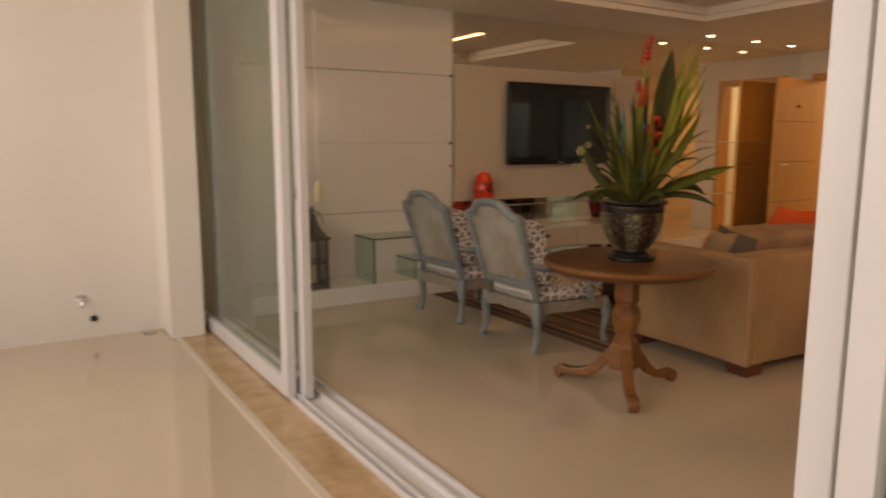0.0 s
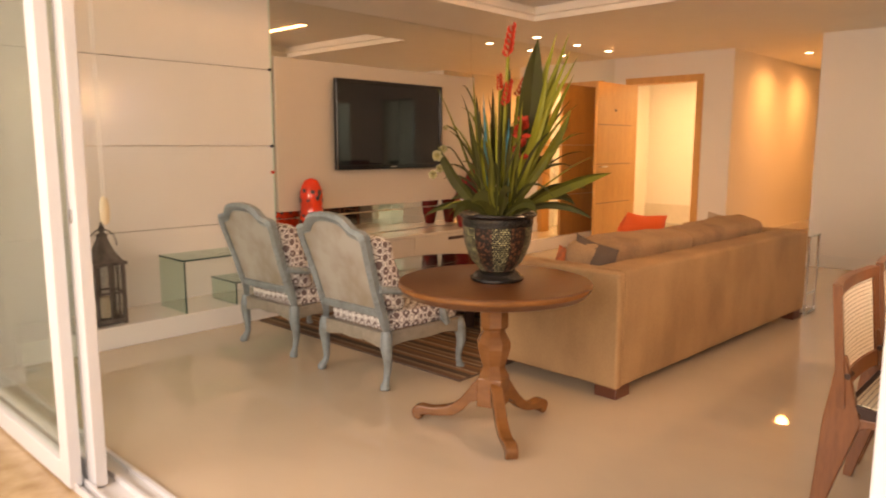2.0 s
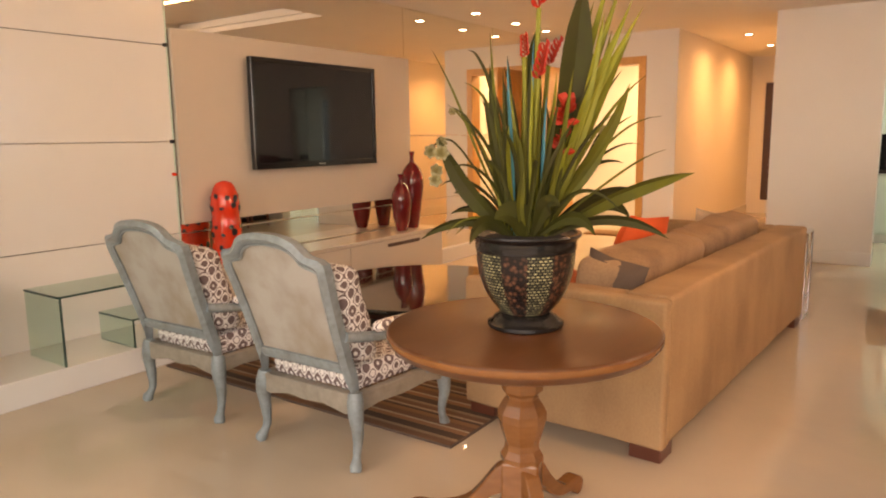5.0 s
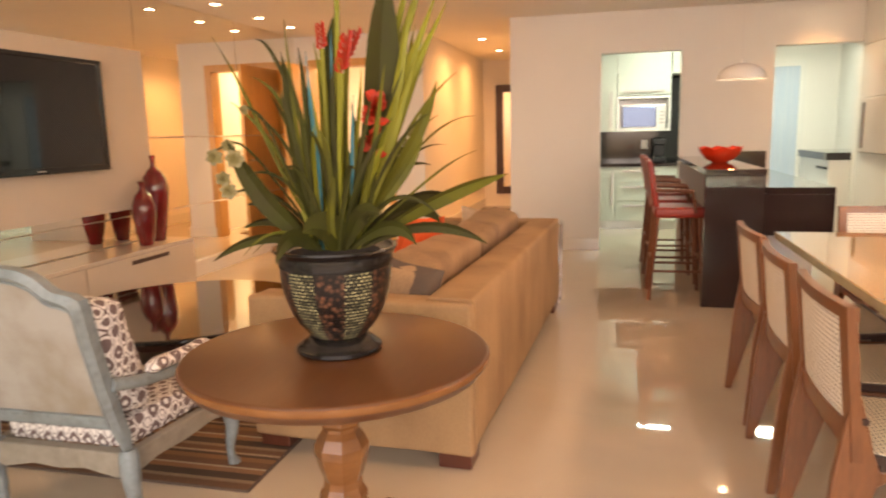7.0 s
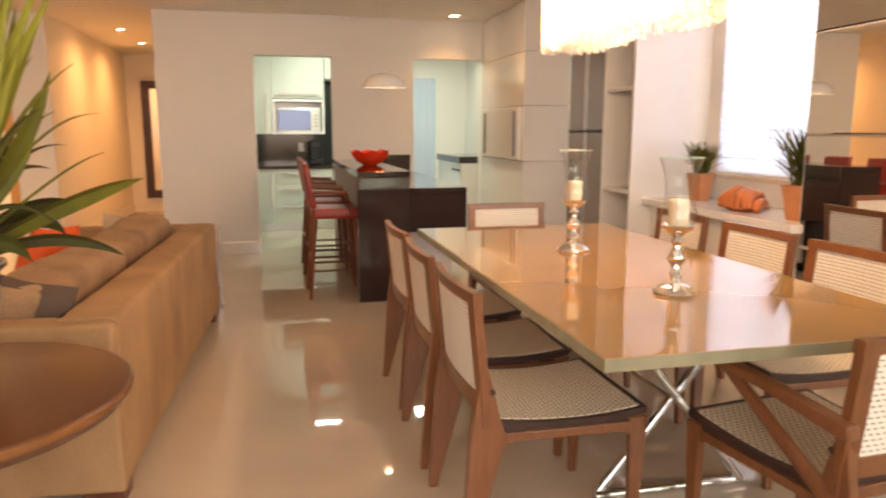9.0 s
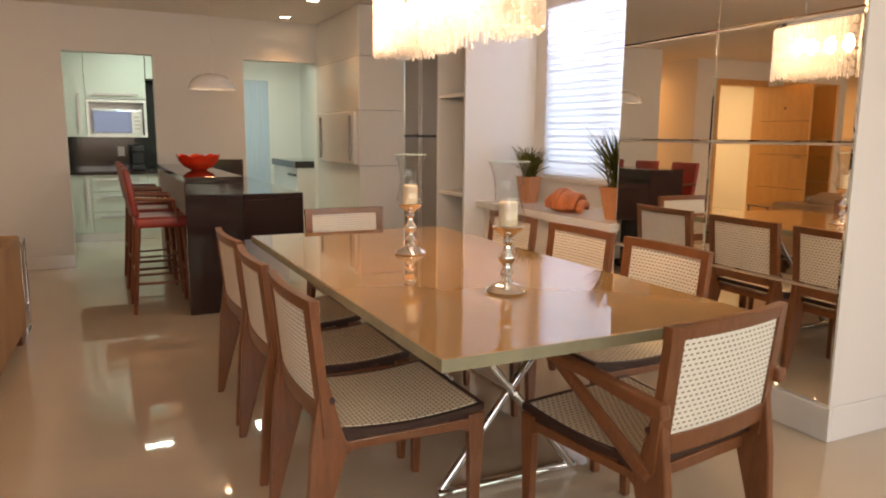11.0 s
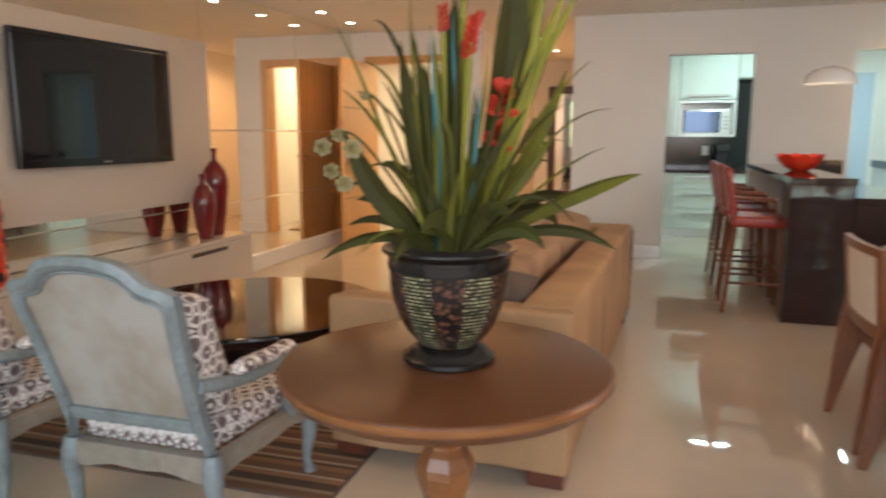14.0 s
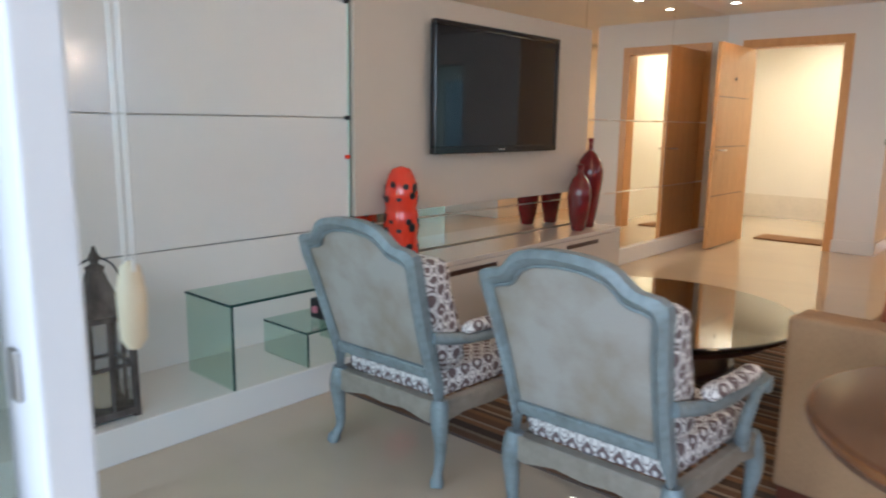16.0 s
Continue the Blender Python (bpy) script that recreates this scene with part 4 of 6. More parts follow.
ct = thing("coffee_table", "low round coffee table with smoked black glass top", "coffee table", (4.68, 4.88, 0.011))
part("top", lathe([(0.60, 0.325), (0.692, 0.325), (0.70, 0.332), (0.70, 0.345), (0.692, 0.350), (0.0, 0.350)], 96), DARK_GLASS, ct)
part("apron", lathe([(0.30, 0.24), (0.60, 0.27), (0.62, 0.323), (0.30, 0.323)], 48), DARK_WOOD, ct, smooth=True)
for k in range(4):
    a = math.pi / 4 + k * math.pi / 2
    part("leg", box((-0.035, -0.035, 0), (0.035, 0.035, 0.26), 0.006), DARK_WOOD, ct, at=pose(0.42 * math.cos(a), 0.42 * math.sin(a), 0, 0, 0, 45))
part("shelf", lathe([(0.40, 0.09), (0.42, 0.095), (0.42, 0.11), (0.40, 0.115)], 40), DARK_WOOD, ct)


def cushion_shape(w, h, t, n=14):
    """A stuffed square pillow standing in the y-z plane, thick along x."""
    bm = bmesh.new()
    sides = []
    for s in (-1, 1):
        grid = []
        for i in range(n + 1):
            row = []
            for j in range(n + 1):
                u, q = i / n * 2 - 1, j / n * 2 - 1
                puff = ((1 - abs(u) ** 3.2) * (1 - abs(q) ** 3.2)) ** 0.55
                pinch = 1 - 0.07 * (1 - abs(u) ** 2) * abs(q) ** 6 - 0.07 * (1 - abs(q) ** 2) * abs(u) ** 6
                row.append(bm.verts.new((s * t / 2 * puff, u * w / 2 * pinch, q * h / 2 * pinch)))
            grid.append(row)
        for i in range(n):
            for j in range(n):
                f = (grid[i][j], grid[i + 1][j], grid[i + 1][j + 1], grid[i][j + 1])
                bm.faces.new(f if s > 0 else tuple(reversed(f)))
        sides.append(grid)
    bmesh.ops.remove_doubles(bm, verts=bm.verts, dist=1e-5)
    return soft(bm, 0.006, 9, w)


sofa = thing("sofa", "long tan microsuede three-seat sofa with low arms on dark feet", "sofa", (3.752, 3.065, 0), -2.7)
SL, SD = 2.60, 0.93
part("base", soft(box((0.02, 0.02, 0.065), (SL - 0.02, SD - 0.03, 0.30), 0.02, 3), 0.004), SUEDE, sofa, smooth=True)
bm = boxes([((0.058, 0.0, 0.065), (SL - 0.004, 0.20, 0.665))], 0.022, 4)
bmesh.ops.subdivide_edges(bm, edges=[e for e in bm.edges if e.calc_length() > 0.3], cuts=14, use_grid_fill=True)
part("back", soft(bm, 0.005, 3.5), SUEDE, sofa, smooth=True)
for x0 in (0.0, SL - 0.17):
    near = x0 == 0.0
    bm = boxes([((x0, -0.005 if near else 0.195, 0.065), (x0 + (0.06 if near else 0.17), SD, 0.660))], 0.018, 4)
    bmesh.ops.subdivide_edges(bm, edges=[e for e in bm.edges if e.calc_length() > 0.3], cuts=8, use_grid_fill=True)
    part("arm", soft(bm, 0.005, 4), SUEDE, sofa, smooth=True)
for x0 in (0.17, 0.17 + 0.75, 0.17 + 1.5):
    part("seat_cushion", soft(box((x0 + 0.004, 0.20, 0.30), (x0 + 0.742, SD + 0.01, 0.44), 0.04, 4), 0.008), SUEDE, sofa, smooth=True)
part("arm_pad", soft(box((0.058, 0.195, 0.065), (0.17, SD - 0.004, 0.655), 0.02, 4), 0.003), SUEDE, sofa, smooth=True)
part("piping", tube([(0.055, -0.003, 0.08), (0.055, -0.003, 0.655), (0.055, 0.02, 0.668), (0.055, 0.18, 0.668)], 0.005, 6), SUEDE, sofa)
for x in (0.03, SL - 0.16):
    for y in (0.012, SD - 0.14):
        part("foot", prism([(x, y), (x + 0.13, y), (x + 0.13, y + 0.13), (x, y + 0.13)], "z", 0.0, 0.068, 0.004), FOOT_WOOD, sofa)
CUSHION_TAN = material("tan_velvet_cushion", (0.39, 0.235, 0.125), 0.9, grain=0.3, scale=90, blotch=0.7, blotch_scale=4, tint=(0.19, 0.11, 0.065), bump=0.2)
for x, w in ((0.74, 1.10), (1.85, 1.10)):
    bm = box((-w / 2, -0.11, 0.0), (w / 2, 0.12, 0.365), 0.050, 4)
    bmesh.ops.subdivide_edges(bm, edges=[e for e in bm.edges if e.calc_length() > 0.2], cuts=8, use_grid_fill=True)
    for v in bm.verts:
        v.co.y += (0.007 * math.sin(v.co.x * 9.0) + 0.02) * (v.co.z / 0.4)
        v.co.z -= 0.020 * (v.co.x / (w / 2)) ** 4
    part("back_cushion", soft(bm, 0.016, 5, x), CUSHION_TAN, sofa, "plump tan back cushion", True, pose(x, 0.395, 0.395, 10, 1.2 if x < 1 else -1.0))


def pillow(name, label, where, w, h, t, mat, rx, ry, rz):
    p = thing(name, label, "cushion", where)
    part("cover", cushion_shape(w, h, t), mat, p, smooth=True, at=pose(0, 0, 0, rx, ry, rz))
    return p


pillow("throw_pillow", "dark grey-brown throw pillow at the sofa arm", (4.03, 3.395, 0.60), 0.27, 0.34, 0.14, DARK_SUEDE, 14, 0, -1)
pillow("throw_pillow", "bright orange throw pillow on the sofa", (4.93, 3.60, 0.655), 0.42, 0.40, 0.15, ORANGE_CLOTH, 6, -20, 78)
pillow("throw_pillow", "bright orange throw pillow on the sofa", (4.35, 3.68, 0.455), 0.36, 0.36, 0.13, material("orange_print_cloth", (0.55, 0.14, 0.05), 0.85, grain=0.6, scale=40, blotch=0.6, blotch_scale=20, tint=(0.30, 0.10, 0.05)), 30, 30, 60)
pillow("throw_pillow", "pale beige throw pillow at the far sofa arm", (6.10, 3.45, 0.575), 0.36, 0.36, 0.14, material("pale_beige_cloth", (0.48, 0.36, 0.25), 0.9, grain=0.3, scale=90, bump=0.2), 10, 10, 40)

st = thing("chrome_side_table", "slim C-shaped chrome side table at the sofa end", "side table", (6.40, 2.95, 0))
for x in (0.0, 0.24):
    part("upright", tube([(x, 0.0, 0.012), (x, 0.0, 0.60)], 0.010, 10), CHROME, st, smooth=True)
    part("runner", tube([(x, 0.0, 0.012), (x, 0.36, 0.012)], 0.010, 10), CHROME, st, smooth=True)
part("crossbar", tube([(0, 0, 0.012), (0.24, 0, 0.012)], 0.009, 8), CHROME, st, smooth=True)
part("crossbar", tube([(0, 0, 0.16), (0.24, 0, 0.16)], 0.007, 8), CHROME, st, smooth=True)
part("top", box((-0.02, -0.01, 0.60), (0.26, 0.36, 0.612), 0.003), CHROME, st)

# ---- round table with the potted arrangement ----
rt = thing("pedestal_table", "round polished cherry-wood pedestal table on three scrolled feet", "table", (3.085, 3.31, 0))
part("tabletop", lathe([(0.36, 0.636), (0.398, 0.636), (0.408, 0.641), (0.414, 0.652), (0.424, 0.660), (0.428, 0.668), (0.428, 0.682), (0.424, 0.688), (0.418, 0.690), (0.0, 0.690)], 96), TABLE_WOOD, rt, smooth=True)
part("edge_band", lathe([(0.4235, 0.661), (0.4293, 0.668), (0.4293, 0.681), (0.4245, 0.686)], 96), EDGE_WOOD, rt, "paler honey-brown rounded edge", True)
part("apron", lathe([(0.06, 0.612), (0.16, 0.612), (0.17, 0.636), (0.06, 0.637)], 32), TABLE_WOOD, rt)
part("column", lathe([(0.070, 0.245), (0.070, 0.262), (0.057, 0.284), (0.055, 0.304), (0.067, 0.340), (0.079, 0.385), (0.079, 0.410), (0.064, 0.440), (0.052, 0.457), (0.052, 0.467), (0.066, 0.481), (0.066, 0.640)], 8), EDGE_WOOD, rt, at=pose(0, 0, 0, 0, 0, 22.5))
part("block", box((-0.060, -0.060, 0.112), (0.060, 0.060, 0.250), 0.008), EDGE_WOOD, rt, at=pose(0, 0, 0, 0, 0, 20))
for px, py in ((2.876, 3.025), (2.937, 3.643), (3.421, 3.258)):
    a = math.atan2(py - 3.30, px - 3.09)
    R = math.hypot(px - 3.09, py - 3.30)
    upper = curve_points([(0.045, 0, 0.235), (0.085, 0, 0.215), (0.135, 0, 0.150), (0.19, 0, 0.095), (R - 0.09, 0, 0.068), (R - 0.03, 0, 0.072), (R + 0.004, 0, 0.060), (R + 0.014, 0, 0.036), (R + 0.002, 0, 0.008), (R - 0.02, 0, 0.0)], 3)
    lower = curve_points([(R - 0.036, 0, 0.010), (R - 0.034, 0, 0.026), (R - 0.07, 0, 0.030), (0.20, 0, 0.040), (0.14, 0, 0.072), (0.10, 0, 0.115), (0.045, 0, 0.135)], 3)
    part("foot", prism([(p.x, p.z) for p in upper + lower], "y", -0.026, 0.026, 0.006), EDGE_WOOD, rt, at=pose(0, 0, 0, 0, 0, math.degrees(a)))

POT_Z = 0.690
pot = thing("planter", "dark urn planter with basketwork panels on the round table", "planter", (3.095, 3.305, POT_Z))
part("body", lathe([(0.072, 0.045), (0.086, 0.058), (0.108, 0.085), (0.128, 0.12), (0.144, 0.165), (0.152, 0.21), (0.154, 0.245)], 48), POT_SKIN, pot, "upright panels of pale basketwork and brown mottling", True)
part("rim", lathe([(0.153, 0.242), (0.157, 0.256), (0.156, 0.276), (0.166, 0.285), (0.172, 0.292), (0.170, 0.298), (0.160, 0.297), (0.150, 0.286), (0.10, 0.276), (0.0, 0.276)], 48), POT_BLACK, pot, "black lacquered rolled rim", True)
part("foot_ring", lathe([(0.112, 0.0), (0.119, 0.006), (0.119, 0.016), (0.104, 0.024), (0.100, 0.032), (0.078, 0.046), (0.06, 0.05)], 48), POT_BLACK, pot, "black lacquered foot", True)
part("soil", lathe([(0.138, 0.277), (0.138, 0.280), (0.07, 0.288), (0.0, 0.290)], 24), SOIL, pot)


def blade(bm, base, tip, width, rise, sag=0.0, n=9, fold=0.25, twist=0.0):
    """One long leaf from base to tip: arched, folded along the midrib, pointed."""
    a, b = Vector(base), Vector(tip)
    d = b - a
    flat = Vector((d.x, d.y, 0))
    side = Vector((-d.y, d.x, 0))
    side = side.normalized() if side.length > 1e-4 else Vector((1, 0, 0))
    if twist:
        side = Matrix.Rotation(twist, 3, d.normalized()) @ side
    rows = []
    for i in range(n + 1):
        t = i / n
        p = a + d * t + Vector((0, 0, rise * math.sin(math.pi * t) - sag * t * t))
        p -= flat * (0.12 * math.sin(math.pi * t))
        w = width * (math.sin(math.pi * min(1, 0.12 + 0.88 * t) ** 0.9) ** 0.8) if t < 1 else 0.0
        w = max(w, 0.0012)
        up = side.cross(d).normalized()
        rows.append((bm.verts.new(p - side * w / 2 + up * w * fold), bm.verts.new(p), bm.verts.new(p + side * w / 2 + up * w * fold)))
    for r, s in zip(rows, rows[1:]):
        bm.faces.new((r[0], r[1], s[1], s[0]))
        bm.faces.new((r[1], r[2], s[2], s[1]))


def bent_leaf(bm, base, mid, tip, width, n=12, fold=0.22, roll=0.0, neck=0.18, widest=0.55, droop=0.0):
    """One leaf along a bow from base through mid to tip: narrow at the foot, folded on its midrib, pointed."""
    a, m, b = Vector(base), Vector(mid), Vector(tip)
    c = 2 * m - (a + b) / 2
    rows = []
    for i in range(n + 1):
        t = i / n
        p = a * (1 - t) ** 2 + c * (2 * t * (1 - t)) + b * t * t
        d = ((c - a) * (1 - t) + (b - c) * t).normalized()
        p.z -= droop * t ** 4
        p += Vector((math.sin(5 * t + 40 * b.y), math.sin(4 * t + 50 * b.x), 0)) * (0.05 * (b - a).length * t * (1 - t))
        side = d.cross(Vector((-0.89, -0.45, 0.25)))
        side = (side.normalized() if side.length > 0.05 else Vector((0, 1, 0)))
        side = Matrix.Rotation(roll, 3, d) @ side
        grow = neck + (1 - neck) * math.sin(min(1.0, t / widest) * math.pi / 2) if t < widest else max(0.0, 1 - ((t - widest) / (1 - widest)) ** 2.2)
        w = max(width * grow, 0.0012)
        up = side.cross(d).normalized()
        rows.append((bm.verts.new(p - side * w / 2 + up * w * fold), bm.verts.new(p), bm.verts.new(p + side * w / 2 + up * w * fold)))
    for r, q in zip(rows, rows[1:]):
        bm.faces.new((r[0], r[1], q[1], q[0]))
        bm.faces.new((r[1], r[2], q[2], q[1]))


plant = thing("flower_arrangement", "tall green leaf arrangement with red heliconia and orchids", "plant", (3.095, 3.305, POT_Z + 0.28))
rnd = random.Random(11)


def spread(across, up, deep=0.0):
    """A place in the bouquet: across it, up, and towards its far side."""
    return Vector((0.45 * across + 0.89 * deep, -0.89 * across + 0.45 * deep, up))


def add_leaf(name, mat, across, up, deep, width, bow=0.0, lift=0.0, foot=0.0, roll=0.0, label="", **shape):
    base, tip = spread(foot, 0.0, deep * 0.2), spread(across, up, deep)
    mid = (base + tip) / 2 + spread(bow, lift, 0)
    bm = bmesh.new()
    bent_leaf(bm, base, mid, tip, width, roll=roll, **shape)
    part(name, bm, mat, plant, label, True)


# broad strap leaves: across, up, deep, width, bow, lift, foot, roll
for row in ((0.485, 0.20, -0.06, 0.085, 0.0, 0.035, 0.06, 0.9), (0.415, 0.01, -0.08, 0.052, 0.01, 0.060, 0.06, 0.7), (0.325, 0.05, 0.10, 0.065, 0.03, 0.075, 0.05, 0.6),
            (0.37, 0.125, 0.14, 0.062, 0.0, 0.06, 0.05, 0.8), (-0.265, 0.31, -0.04, 0.085, -0.01, -0.015, -0.04, -0.5), (-0.23, 0.135, 0.05, 0.055, 0.0, 0.05, -0.04, -0.8),
            (-0.32, 0.0, -0.05, 0.050, 0.0, 0.055, -0.05, -0.8), (-0.25, 0.06, 0.12, 0.045, 0.0, 0.05, -0.04, -0.9), (0.305, 0.46, 0.02, 0.058, 0.02, 0.0, 0.04, 0.3),
            (-0.115, 0.53, 0.06, 0.050, -0.01, 0.0, -0.03, -0.3), (-0.125, 0.435, -0.05, 0.040, -0.01, 0.0, -0.03, 0.2), (0.10, 0.12, -0.22, 0.070, 0.0, 0.05, 0.02, 0.3),
            (0.20, 0.03, -0.16, 0.060, 0.02, 0.06, 0.03, 0.6), (-0.16, 0.00, -0.15, 0.065, -0.02, 0.06, -0.03, -0.5), (0.16, 0.26, 0.28, 0.065, 0.0, 0.05, 0.02, 0.2),
            (-0.14, 0.22, 0.28, 0.065, 0.0, 0.05, -0.02, 0.2), (0.02, 0.10, 0.30, 0.060, 0.0, 0.08, 0.0, 0.2), (0.24, 0.30, -0.08, 0.045, 0.02, 0.02, 0.03, 0.4)):
    add_leaf("leaf", LEAF_MID if row[0] in (0.485, 0.305, 0.24) else LEAF_DARK, row[0], row[1], row[2], row[3] * 0.70, row[4], row[5], row[6], row[7])
add_leaf("leaf", LEAF_DARK, 0.165, 0.745, -0.02, 0.098, 0.012, 0.0, 0.045, 0.25, "broad dark upright leaf", neck=0.15, widest=0.62)
add_leaf("leaf", LEAF_DARK, 0.03, 0.64, 0.08, 0.062, 0.0, 0.0, 0.01, -0.2, "broad dark upright leaf", neck=0.2, widest=0.65)
add_leaf("leaf", LEAF_DARK, -0.09, 0.07, -0.12, 0.095, 0.0, 0.035, 0.03, 0.1, "short broad dark leaf", widest=0.45)
# yellow-green grass blades
for across, up, deep, bow in ((0.24, 0.79, 0.0, 0.0), (0.285, 0.785, 0.05, -0.02), (0.30, 0.71, -0.03, 0.0), (0.27, 0.74, 0.08, -0.01), (0.22, 0.68, -0.06, 0.01), (0.25, 0.62, 0.04, 0.01),
                              (0.20, 0.74, 0.10, 0.0), (0.31, 0.60, 0.06, -0.01), (0.235, 0.55, -0.05, 0.0), (0.17, 0.60, 0.04, 0.0), (0.26, 0.68, 0.0, -0.02), (0.33, 0.66, -0.02, -0.03)):
    add_leaf("blade", LEAF_LIME, across, up, deep, 0.026, bow, 0.0, 0.055, rnd.uniform(-0.5, 0.5), "yellow-green grass blade", neck=0.7, droop=rnd.uniform(-0.01, 0.04))
# thin arching blades
for across, up, deep, bow, lift, w in ((-0.285, 0.585, 0.0, 0.0, 0.0, 0.016), (-0.18, 0.60, 0.05, 0.01, 0.12, 0.024), (-0.105, 0.66, -0.05, -0.03, 0.0, 0.016), (-0.20, 0.52, 0.12, 0.02, 0.06, 0.020),
                                       (0.41, 0.305, 0.0, 0.0, 0.0, 0.012), (0.325, 0.385, 0.10, 0.02, 0.05, 0.014), (0.38, 0.42, -0.10, 0.0, 0.04, 0.016), (-0.24, 0.06, -0.10, 0.0, 0.03, 0.016),
                                       (-0.22, 0.02, 0.0, 0.0, 0.04, 0.014), (-0.26, 0.42, 0.16, 0.0, 0.05, 0.018),
                                       (0.29, 0.53, 0.12, 0.0, 0.02, 0.022), (0.34, 0.50, -0.06, 0.0, 0.03, 0.020), (0.25, 0.42, -0.14, 0.01, 0.03, 0.024), (0.19, 0.50, -0.10, 0.01, 0.02, 0.026),
                                       (-0.19, 0.40, -0.12, 0.0, 0.04, 0.024), (-0.22, 0.24, -0.10, 0.0, 0.06, 0.026), (-0.15, 0.47, 0.14, 0.0, 0.03, 0.024), (0.30, 0.24, 0.10, 0.0, 0.06, 0.024),
                                       (0.36, 0.30, 0.16, 0.0, 0.06, 0.022), (0.27, 0.14, -0.16, 0.0, 0.07, 0.026), (-0.28, 0.17, 0.10, 0.0, 0.06, 0.022), (0.14, 0.36, -0.20, 0.0, 0.04, 0.026),
                                       (-0.06, 0.34, -0.20, 0.0, 0.05, 0.024), (0.04, 0.26, -0.24, 0.0, 0.06, 0.026), (-0.13, 0.28, -0.16, 0.0, 0.05, 0.024), (0.20, 0.20, 0.24, 0.0, 0.06, 0.026)):
    add_leaf("blade", LEAF_MID if w < 0.022 else LEAF_DARK, across, up, deep, w * 0.62, bow, lift + 0.01, across * 0.1, rnd.uniform(-0.9, 0.9), neck=0.6, droop=rnd.uniform(0.0, 0.06))
# upright blades packed in the middle
for k in range(44):
    across, deep = rnd.uniform(-0.13, 0.17), rnd.uniform(-0.14, 0.16)
    add_leaf("blade", (LEAF_MID, LEAF_LIME, LEAF_DARK)[k % 3], across, rnd.uniform(0.22, 0.60), deep * 1.3, rnd.uniform(0.010, 0.024), rnd.uniform(-0.02, 0.02), 0.0, across * 0.45, rnd.uniform(-0.9, 0.9), neck=0.75, droop=rnd.uniform(0.0, 0.08))
for across, up, deep in ((-0.055, 0.53, -0.06), (-0.045, 0.36, -0.10), (0.06, 0.42, -0.08), (0.02, 0.60, 0.06)):
    add_leaf("stem", LEAF_TEAL, across, up, deep, 0.011, 0.0, 0.0, across * 0.7, 0.2, "teal dyed stem", neck=0.9)
# green stalks and heliconia spikes
for across, up, deep, size in ((0.055, 0.80, 0.0, 0.95), (-0.01, 0.61, 0.05, 0.5), (0.055, 0.57, -0.04, 0.75), (0.10, 0.60, 0.10, 0.6)):
    top = spread(across, up, deep)
    low = spread(across * 0.65, up - 0.125 * size, deep)
    part("stalk", tube(curve_points([spread(across * 0.2, 0, 0), spread(across * 0.45, up * 0.45, deep * 0.6), low], 4), 0.0075, 8), LEAF_LIME, plant, smooth=True)
    spike = bmesh.new()
    for j in range(10):
        t = j / 10
        p = low + (top - low) * t
        s = 1 if j % 2 else -1
        q = p + spread(s * 0.017 * size * (1 - 0.6 * t), 0.036 * size, -0.006)
        bent_leaf(spike, p, (p + q) / 2 + spread(s * 0.006, -0.003, 0), q, 0.016 * size, 5, 0.5, 0.3 * s)
        q = p + spread(s * 0.006, 0.040 * size, -s * 0.017 * size * (1 - 0.6 * t))
        bent_leaf(spike, p, (p + q) / 2, q, 0.014 * size, 5, 0.5, 1.2)
    part("flower_spike", spike, PETAL_RED, plant, "red heliconia bracts", True)
for across, up, deep, count in ((0.115, 0.375, -0.08, 44), (0.105, 0.29, -0.06, 22)):
    bloom = bmesh.new()
    for j in range(count):
        a, h = j * 2.4, ((j * 0.37) % 1)
        p = spread(across, up - 0.03, deep)
        q = p + spread(0.040 * math.cos(a) * (1 - 0.4 * h), 0.005 + 0.085 * h, 0.040 * math.sin(a) * (1 - 0.4 * h))
        bent_leaf(bloom, p + spread(0, 0.05 * h, 0), (p + q) / 2 + spread(0, 0.03 * h, 0), q, 0.021, 4, 0.35, a)
    part("flower_head", bloom, PETAL_RED, plant, "crumpled red bloom", True)
# arching orchid sprays
for ctrl in (((-0.02, 0, 0), (-0.12, 0.24, -0.05), (-0.17, 0.36, -0.06), (-0.215, 0.395, -0.07)), ((-0.02, 0, 0), (-0.15, 0.20, 0.02), (-0.24, 0.30, 0.08), (-0.31, 0.28, 0.12)), ((0.03, 0, 0), (0.16, 0.20, 0.05), (0.22, 0.31, 0.06), (0.25, 0.33, 0.06))):
    part("stalk", tube(curve_points([spread(*p) for p in ctrl], 5), 0.0035, 6), LEAF_DARK, plant, smooth=True)
for across, up, deep, size in ((-0.245, 0.265, -0.09, 1.0), (-0.31, 0.265, 0.12, 1.0), (-0.29, 0.205, 0.10, 0.9), (-0.265, 0.185, -0.09, 0.9), (-0.27, 0.295, 0.09, 0.8), (-0.215, 0.385, -0.07, 0.5), (0.24, 0.32, 0.06, 1.0), (0.21, 0.25, 0.05, 0.9), (0.225, 0.285, 0.06, 0.8)):
    bm = bmesh.new()
    p = spread(across, up, deep)
    for j in range(6):
        a = j * math.pi / 3 + across * 9
        q = p + spread(0.025 * size * math.cos(a), 0.025 * size * math.sin(a), -0.014)
        bent_leaf(bm, p, (p + q) / 2 + spread(0, 0, -0.006), q, 0.019 * size, 5, 0.12, 0.0, widest=0.6)
    part("orchid_flower", bm, PETAL_CREAM, plant, "cream and green orchid bloom", True)

